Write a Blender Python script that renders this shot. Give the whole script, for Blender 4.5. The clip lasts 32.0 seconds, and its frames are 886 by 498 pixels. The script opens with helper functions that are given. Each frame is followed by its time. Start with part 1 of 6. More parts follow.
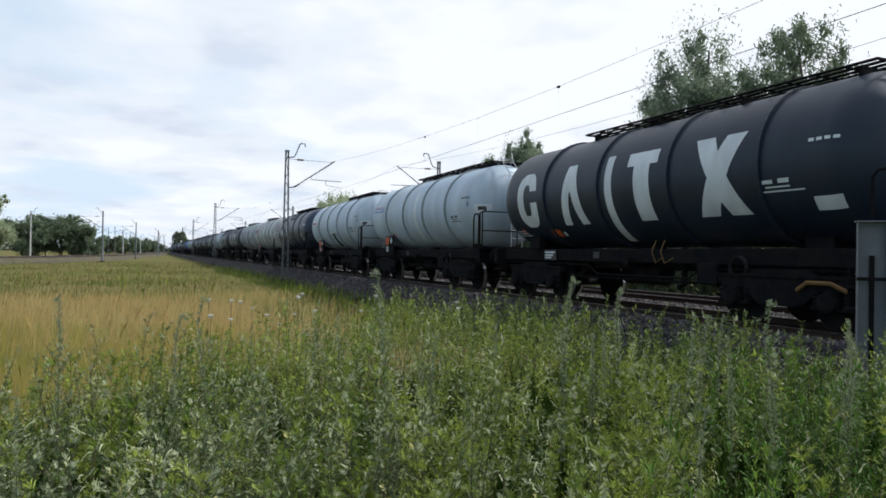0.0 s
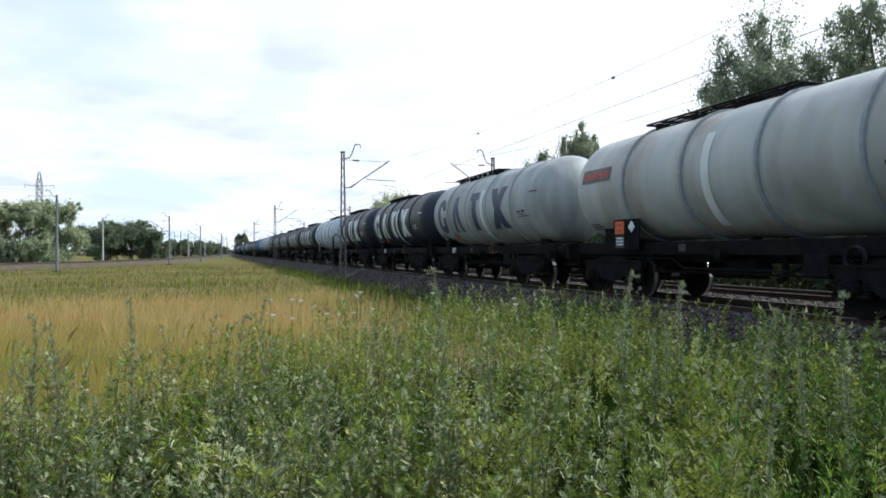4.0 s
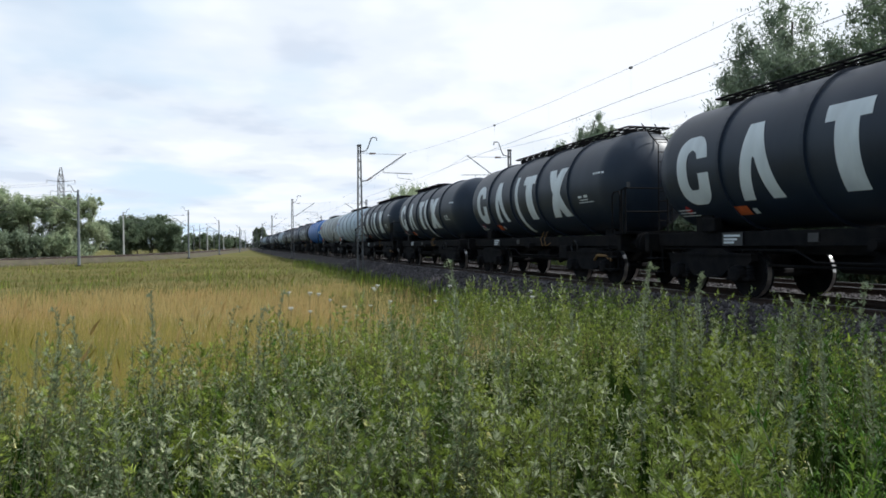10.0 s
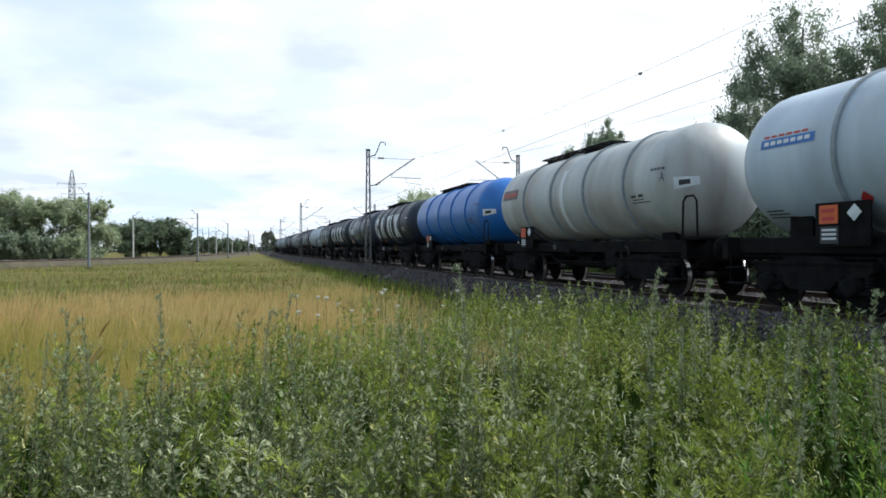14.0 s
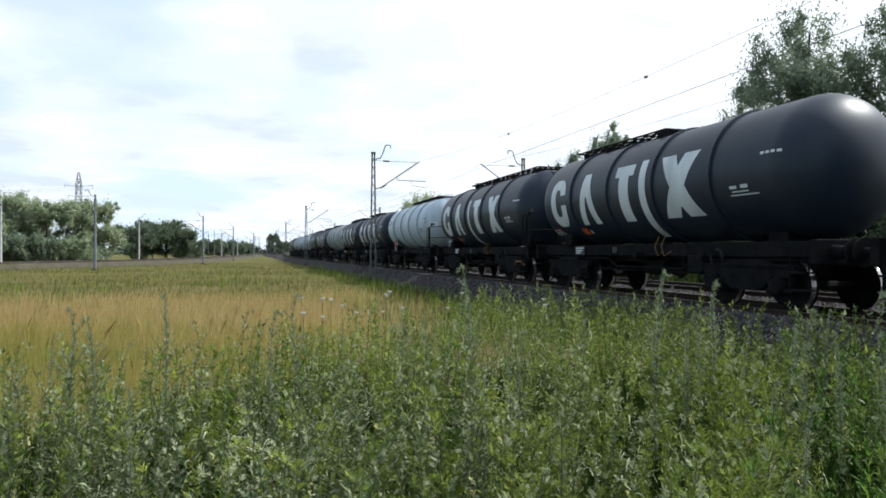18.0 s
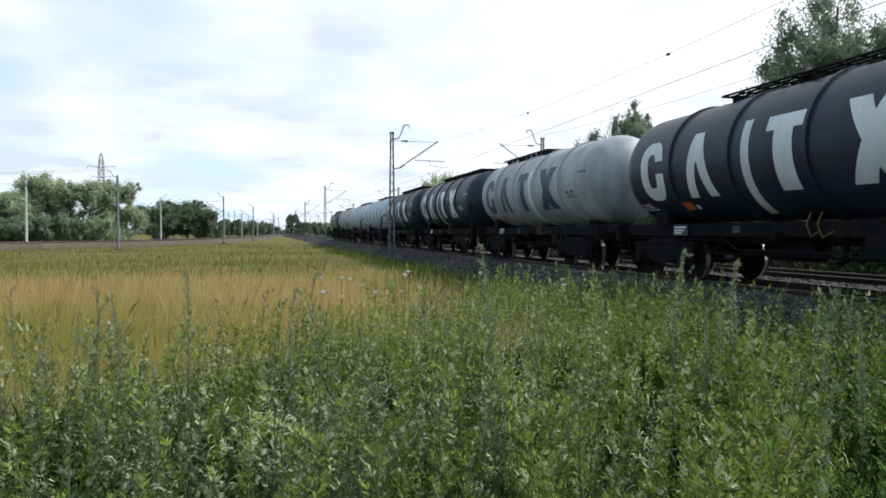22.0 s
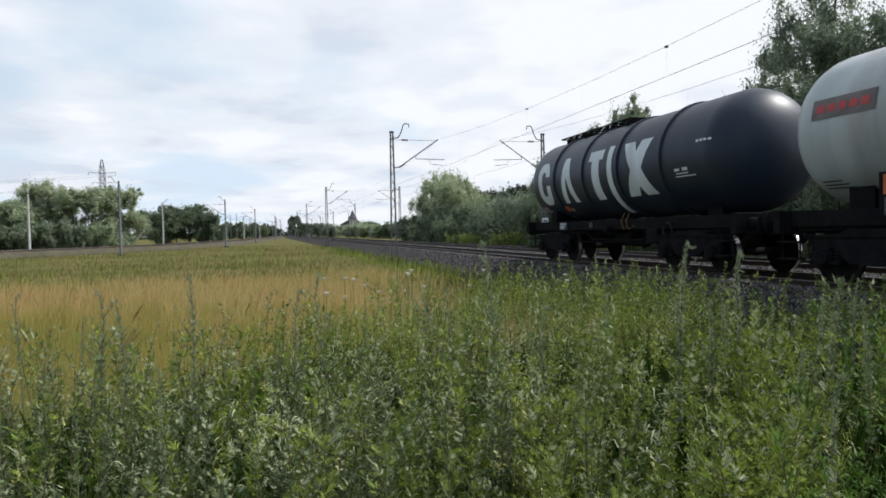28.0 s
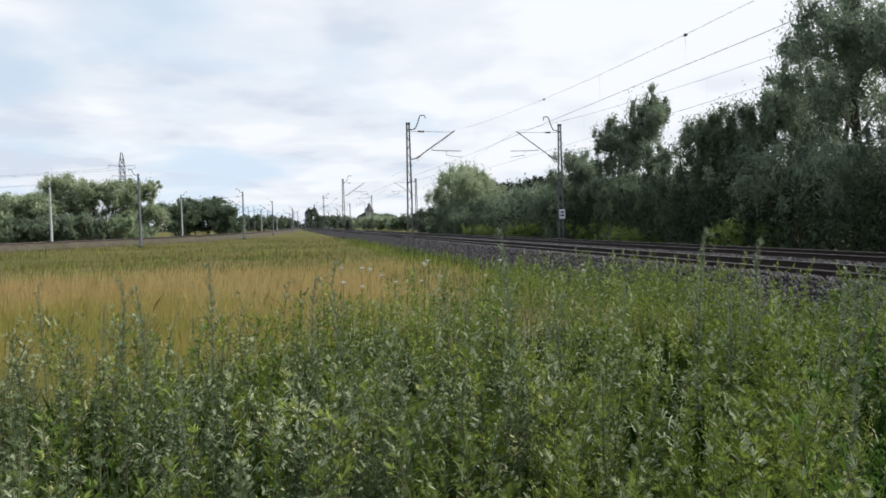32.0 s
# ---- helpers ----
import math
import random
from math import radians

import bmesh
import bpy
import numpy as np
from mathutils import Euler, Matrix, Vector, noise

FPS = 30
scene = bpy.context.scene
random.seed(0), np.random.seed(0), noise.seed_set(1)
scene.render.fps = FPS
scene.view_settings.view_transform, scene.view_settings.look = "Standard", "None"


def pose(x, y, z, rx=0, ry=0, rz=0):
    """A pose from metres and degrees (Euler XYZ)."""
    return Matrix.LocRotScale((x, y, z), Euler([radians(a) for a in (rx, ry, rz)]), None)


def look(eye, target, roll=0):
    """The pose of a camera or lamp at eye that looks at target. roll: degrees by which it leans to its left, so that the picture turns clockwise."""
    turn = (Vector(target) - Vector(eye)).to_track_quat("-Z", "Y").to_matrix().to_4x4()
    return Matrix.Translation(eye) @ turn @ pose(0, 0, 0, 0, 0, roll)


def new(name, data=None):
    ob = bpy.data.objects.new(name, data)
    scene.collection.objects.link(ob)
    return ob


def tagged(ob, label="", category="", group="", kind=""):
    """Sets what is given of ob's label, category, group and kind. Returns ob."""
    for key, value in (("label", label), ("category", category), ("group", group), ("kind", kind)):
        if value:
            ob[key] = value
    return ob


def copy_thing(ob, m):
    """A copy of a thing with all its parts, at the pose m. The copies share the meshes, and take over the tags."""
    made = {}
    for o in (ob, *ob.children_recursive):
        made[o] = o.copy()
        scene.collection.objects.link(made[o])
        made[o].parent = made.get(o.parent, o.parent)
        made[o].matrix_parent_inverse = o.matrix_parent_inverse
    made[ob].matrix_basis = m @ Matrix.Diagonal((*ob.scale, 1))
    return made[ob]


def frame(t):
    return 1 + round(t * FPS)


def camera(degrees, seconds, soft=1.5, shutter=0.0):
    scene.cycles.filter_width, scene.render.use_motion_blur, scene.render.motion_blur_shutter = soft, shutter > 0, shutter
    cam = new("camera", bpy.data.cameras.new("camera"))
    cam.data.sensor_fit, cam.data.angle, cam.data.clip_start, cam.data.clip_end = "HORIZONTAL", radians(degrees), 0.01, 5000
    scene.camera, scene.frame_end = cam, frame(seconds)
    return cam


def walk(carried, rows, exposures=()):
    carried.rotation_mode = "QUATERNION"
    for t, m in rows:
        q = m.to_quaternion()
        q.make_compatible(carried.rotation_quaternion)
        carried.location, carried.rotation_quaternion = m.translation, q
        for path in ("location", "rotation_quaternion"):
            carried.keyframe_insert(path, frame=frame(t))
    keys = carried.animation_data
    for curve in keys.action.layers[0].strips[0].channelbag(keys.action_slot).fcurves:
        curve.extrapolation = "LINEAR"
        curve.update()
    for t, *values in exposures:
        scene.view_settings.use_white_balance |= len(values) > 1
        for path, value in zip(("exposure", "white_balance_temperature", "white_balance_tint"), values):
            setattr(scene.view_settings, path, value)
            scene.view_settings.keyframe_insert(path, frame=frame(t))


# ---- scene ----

# The standpoint: beside a double-track railway that runs along +y; x is across it, to the right.
EYE = Vector((0.0, 0.0, 1.70))
LENS = 66.0
# seconds, heading (to the left of +y), tilt, roll
TURNS = [
    (0.0, -23.10, 0.50, 0.93), (0.5, -20.61, 0.10, 0.56), (1.0, -18.99, -0.71, -0.01), (1.5, -18.91, -0.44, -0.23),
    (2.0, -18.84, -0.33, -0.42), (2.5, -18.89, -0.14, -0.75), (3.0, -18.67, -0.00, -0.66), (3.5, -18.47, 0.06, -0.40),
    (5.5, -18.42, 0.81, -0.09), (6.0, -17.79, 0.67, 0.35), (6.5, -16.77, 0.72, -0.02), (7.0, -16.40, 0.45, -0.17),
    (7.5, -16.61, -0.05, -0.36), (8.0, -16.44, -0.62, -0.15), (8.5, -16.32, -0.32, -0.50), (9.0, -16.28, -0.10, -0.88),
    (9.5, -17.08, -0.04, -0.65), (10.0, -17.01, -0.40, -0.56), (10.5, -17.02, -0.46, -0.54), (11.0, -16.79, -0.57, -0.04),
    (11.5, -15.78, -0.42, 0.46), (12.0, -15.90, 0.31, 0.17), (12.5, -15.95, -0.21, 0.45), (13.0, -15.70, -0.50, 0.47),
    (13.5, -16.34, -0.31, 0.22), (14.0, -16.35, 0.02, -0.14), (14.5, -16.83, 0.19, -0.27), (16.5, -16.36, 0.27, 0.23),
    (17.0, -16.66, 0.42, 0.04), (17.5, -17.08, 0.45, 0.31), (18.0, -15.94, 0.30, 0.09), (18.5, -15.44, -0.69, -0.27),
    (19.0, -16.10, -2.18, -1.22), (19.5, -17.20, -1.87, -1.24), (20.0, -17.19, -1.70, -0.46), (20.5, -16.91, -1.89, -0.48),
    (21.0, -16.60, -1.16, -0.64), (21.5, -16.09, -0.79, -0.12), (22.0, -14.39, -1.35, 0.13), (22.5, -14.18, -1.02, -0.32),
    (23.0, -14.11, -1.22, -0.30), (23.5, -14.06, -1.35, -0.71), (24.0, -14.22, -1.37, -1.02), (24.5, -14.54, -1.57, -0.77),
    (26.5, -14.59, -2.23, -1.19), (27.0, -14.72, -2.17, -0.48), (27.5, -15.25, -1.94, -0.58), (28.0, -14.19, -1.51, -1.21),
    (28.5, -14.13, -1.61, -1.09), (29.0, -13.85, -2.26, -1.18), (29.5, -13.66, -2.37, -0.92), (30.0, -13.82, -2.16, -0.90),
    (30.5, -14.08, -1.73, -0.80), (31.0, -13.40, -2.04, -1.24), (31.5, -12.82, -2.02, -1.28), (32.0, -12.79, -2.15, -1.30),
]
# slow sinking of the hand-held camera: seconds, height
SINK = [(0, 1.73), (13, 1.73), (20, 1.70), (28, 1.70), (32, 1.67)]


def sunk(t):
    return float(np.interp(t, [a for a, b in SINK], [b for a, b in SINK]))


def aim(t, yaw, pitch, roll):
    y, p = radians(yaw), radians(pitch)
    eye = Vector((EYE.x, EYE.y, sunk(t)))
    ahead = Vector((-math.sin(y) * math.cos(p), math.cos(y) * math.cos(p), math.sin(p)))
    return look(eye, eye + ahead, roll)


cam = camera(LENS, 32.0, soft=1.7)
walk(cam, [(row[0], aim(*row)) for row in TURNS], exposures=[(0, -0.16, 6150, 10), (1.0, -0.16, 6150, 10), (2.0, -0.05, 6120, 9), (3.0, 0.02, 6120, 9), (5.5, 0.1, 6080, 8), (7.0, 0.1, 6080, 8), (8.3, 0.0, 6080, 8), (9.0, -0.08, 6120, 9), (10.3, -0.12, 6120, 9), (11.2, 0.0, 6080, 8), (13.0, 0.03, 6080, 8), (18.0, 0.03, 6080, 8), (21.0, 0.02, 6080, 8), (22.5, -0.05, 6120, 9), (24.0, -0.15, 6200, 10), (27.0, -0.2, 6250, 10), (32.0, -0.2, 6250, 10)])

# ---------------------------------------------------------------- light
SUN_AZ, SUN_EL = radians(93), radians(46)      # azimuth clockwise from +y
sun = new("sun", bpy.data.lights.new("sun", "SUN"))
sun.data.energy, sun.data.angle, sun.data.color = 5.0, radians(2), (1.0, 0.96, 0.89)
sun_from = Vector((math.sin(SUN_AZ) * math.cos(SUN_EL), math.cos(SUN_AZ) * math.cos(SUN_EL), math.sin(SUN_EL)))
sun.matrix_world = look(sun_from * 60, (0, 0, 0))


def make_world():
    w = bpy.data.worlds.new("sky")
    w.use_nodes = True
    scene.world = w
    n, l = w.node_tree.nodes, w.node_tree.links
    n.clear()
    out, bg = n.new("ShaderNodeOutputWorld"), n.new("ShaderNodeBackground")
    sky = n.new("ShaderNodeTexSky")
    sky.sky_type, sky.sun_disc = "NISHITA", False
    sky.sun_elevation, sky.sun_rotation = SUN_EL, SUN_AZ
    sky.air_density, sky.dust_density = 1.0, 1.5
    co, sep = n.new("ShaderNodeTexCoord"), n.new("ShaderNodeSeparateXYZ")
    l.new(co.outputs["Generated"], sep.inputs[0])

    def op(kind, a, b=None, clamp=False):
        m = n.new("ShaderNodeMath")
        m.operation, m.use_clamp = kind, clamp
        for i, v in enumerate((a, b)):
            if v is None:
                continue
            if isinstance(v, (int, float)):
                m.inputs[i].default_value = v
            else:
                l.new(v, m.inputs[i])
        return m.outputs[0]

    z = op("MAXIMUM", sep.outputs[2], 0.0)
    den = op("ADD", z, 0.13)
    px, py = op("DIVIDE", sep.outputs[0], den), op("DIVIDE", sep.outputs[1], den)
    comb = n.new("ShaderNodeCombineXYZ")
    l.new(px, comb.inputs[0]), l.new(py, comb.inputs[1])

    def noise(scale, detail, rough, seed):
        t = n.new("ShaderNodeTexNoise")
        t.noise_dimensions = "4D"
        t.inputs["Scale"].default_value, t.inputs["Detail"].default_value = scale, detail
        t.inputs["Roughness"].default_value, t.inputs["W"].default_value = rough, seed
        l.new(comb.outputs[0], t.inputs["Vector"])
        return t.outputs["Fac"]

    def ramp(fac, stops):
        r = n.new("ShaderNodeValToRGB")
        r.color_ramp.interpolation = "EASE"
        els = r.color_ramp.elements
        while len(els) < len(stops):
            els.new(0.5)
        for e, (p, c) in zip(els, stops):
            e.position, e.color = p, (c[0], c[1], c[2], 1)
        l.new(fac, r.inputs[0])
        return r.outputs[0]

    # cover grows towards the sun's side of the sky, where the cloud is one bright sheet
    side = op("ADD", op("MULTIPLY", sep.outputs[0], 0.32), op("MULTIPLY", sep.outputs[1], 0.06))
    cover = op("ADD", noise(0.95, 4, 0.5, 3.1), op("ADD", side, 0.012))
    amount = ramp(cover, [(0.38, (0, 0, 0)), (0.58, (1, 1, 1))])
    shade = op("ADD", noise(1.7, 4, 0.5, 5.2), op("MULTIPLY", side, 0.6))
    tone = ramp(shade, [(0.36, (7.2, 7.7, 8.5)), (0.50, (8.7, 9.0, 9.4)), (0.64, (9.9, 10.0, 10.2))])
    haze = op("POWER", op("SUBTRACT", 1.0, z, True), 9.0)
    base = n.new("ShaderNodeMix")
    base.data_type = "RGBA"
    sunward = op("ADD", op("MULTIPLY", sep.outputs[0], 0.88), op("MULTIPLY", sep.outputs[1], 0.47))
    veil = op("ADD", op("MULTIPLY", sunward, 0.4), 0.76, True)
    l.new(op("ADD", op("MULTIPLY", haze, 0.4), op("MULTIPLY", veil, 0.95), True), base.inputs[0])
    l.new(sky.outputs[0], base.inputs[6])
    base.inputs[7].default_value = (7.2, 8.4, 9.5, 1)
    mix = n.new("ShaderNodeMix")
    mix.data_type = "RGBA"
    l.new(amount, mix.inputs[0]), l.new(base.outputs[2], mix.inputs[6]), l.new(tone, mix.inputs[7])
    l.new(mix.outputs[2], bg.inputs[0])
    bg.inputs[1].default_value = 0.112
    l.new(bg.outputs[0], out.inputs[0])


make_world()

# ---------------------------------------------------------------- materials


def rgb(c):
    return (c[0], c[1], c[2], 1.0)


def mat(name, a, b=None, scale=6.0, rough=0.7, metal=0.0, bump=0.0, bump_scale=40.0, island=0.0, thing=0.0, stretch=(1, 1, 1),
        dirt=None, dirt_scale=1.2, dirt_amount=0.5, through_light=0.0, spec=0.5):
    """Two tones mixed by noise in the thing's own space, with dirt on a larger scale, a fine relief, and a shift of value per island or per thing."""
    m = bpy.data.materials.new(name)
    m.use_nodes = True
    n, l = m.node_tree.nodes, m.node_tree.links
    p = n["Principled BSDF"]
    p.inputs["Roughness"].default_value, p.inputs["Metallic"].default_value = rough, metal
    p.inputs["Specular IOR Level"].default_value = spec
    co, mp = n.new("ShaderNodeTexCoord"), n.new("ShaderNodeMapping")
    mp.inputs["Scale"].default_value = stretch
    l.new(co.outputs["Object"], mp.inputs[0])

    def noise(s, detail=5.0):
        t = n.new("ShaderNodeTexNoise")
        t.inputs["Scale"].default_value, t.inputs["Detail"].default_value = s, detail
        l.new(mp.outputs[0], t.inputs["Vector"])
        return t.outputs["Fac"]

    def blend(fac, x, y):
        k = n.new("ShaderNodeMix")
        k.data_type = "RGBA"
        if isinstance(fac, float):
            k.inputs[0].default_value = fac
        else:
            l.new(fac, k.inputs[0])
        for i, v in ((6, x), (7, y)):
            if isinstance(v, tuple):
                k.inputs[i].default_value = rgb(v)
            else:
                l.new(v, k.inputs[i])
        return k.outputs[2]

    def window(fac, lo, hi):
        r = n.new("ShaderNodeMapRange")
        r.inputs[1].default_value, r.inputs[2].default_value = lo, hi
        l.new(fac, r.inputs[0])
        return r.outputs[0]

    colour = blend(window(noise(scale), 0.35, 0.65), tuple(a), tuple(b or a))
    if dirt:
        k = n.new("ShaderNodeMath")
        k.operation = "MULTIPLY"
        l.new(window(noise(dirt_scale, 8.0), 0.45, 0.75), k.inputs[0])
        k.inputs[1].default_value = dirt_amount
        colour = blend(k.outputs[0], colour, tuple(dirt))
    if island or thing:
        hsv = n.new("ShaderNodeHueSaturation")
        src = n.new("ShaderNodeNewGeometry").outputs["Random Per Island"] if island else n.new("ShaderNodeObjectInfo").outputs["Random"]
        r = n.new("ShaderNodeMapRange")
        amt = island or thing
        r.inputs[3].default_value, r.inputs[4].default_value = 1 - amt, 1 + amt
        l.new(src, r.inputs[0]), l.new(r.outputs[0], hsv.inputs["Value"])
        l.new(colour, hsv.inputs["Color"])
        colour = hsv.outputs[0]
    l.new(colour, p.inputs["Base Color"])
    if bump:
        bp = n.new("ShaderNodeBump")
        bp.inputs["Strength"].default_value, bp.inputs["Distance"].default_value = bump, 0.02
        l.new(noise(bump_scale), bp.inputs["Height"])
        l.new(bp.outputs[0], p.inputs["Normal"])
    if through_light:
        tr, ad = n.new("ShaderNodeBsdfTranslucent"), n.new("ShaderNodeMixShader")
        ad.inputs[0].default_value = through_light
        l.new(colour, tr.inputs[0])
        l.new(p.outputs[0], ad.inputs[1]), l.new(tr.outputs[0], ad.inputs[2])
        l.new(ad.outputs[0], n["Material Output"].inputs[0])
    return m


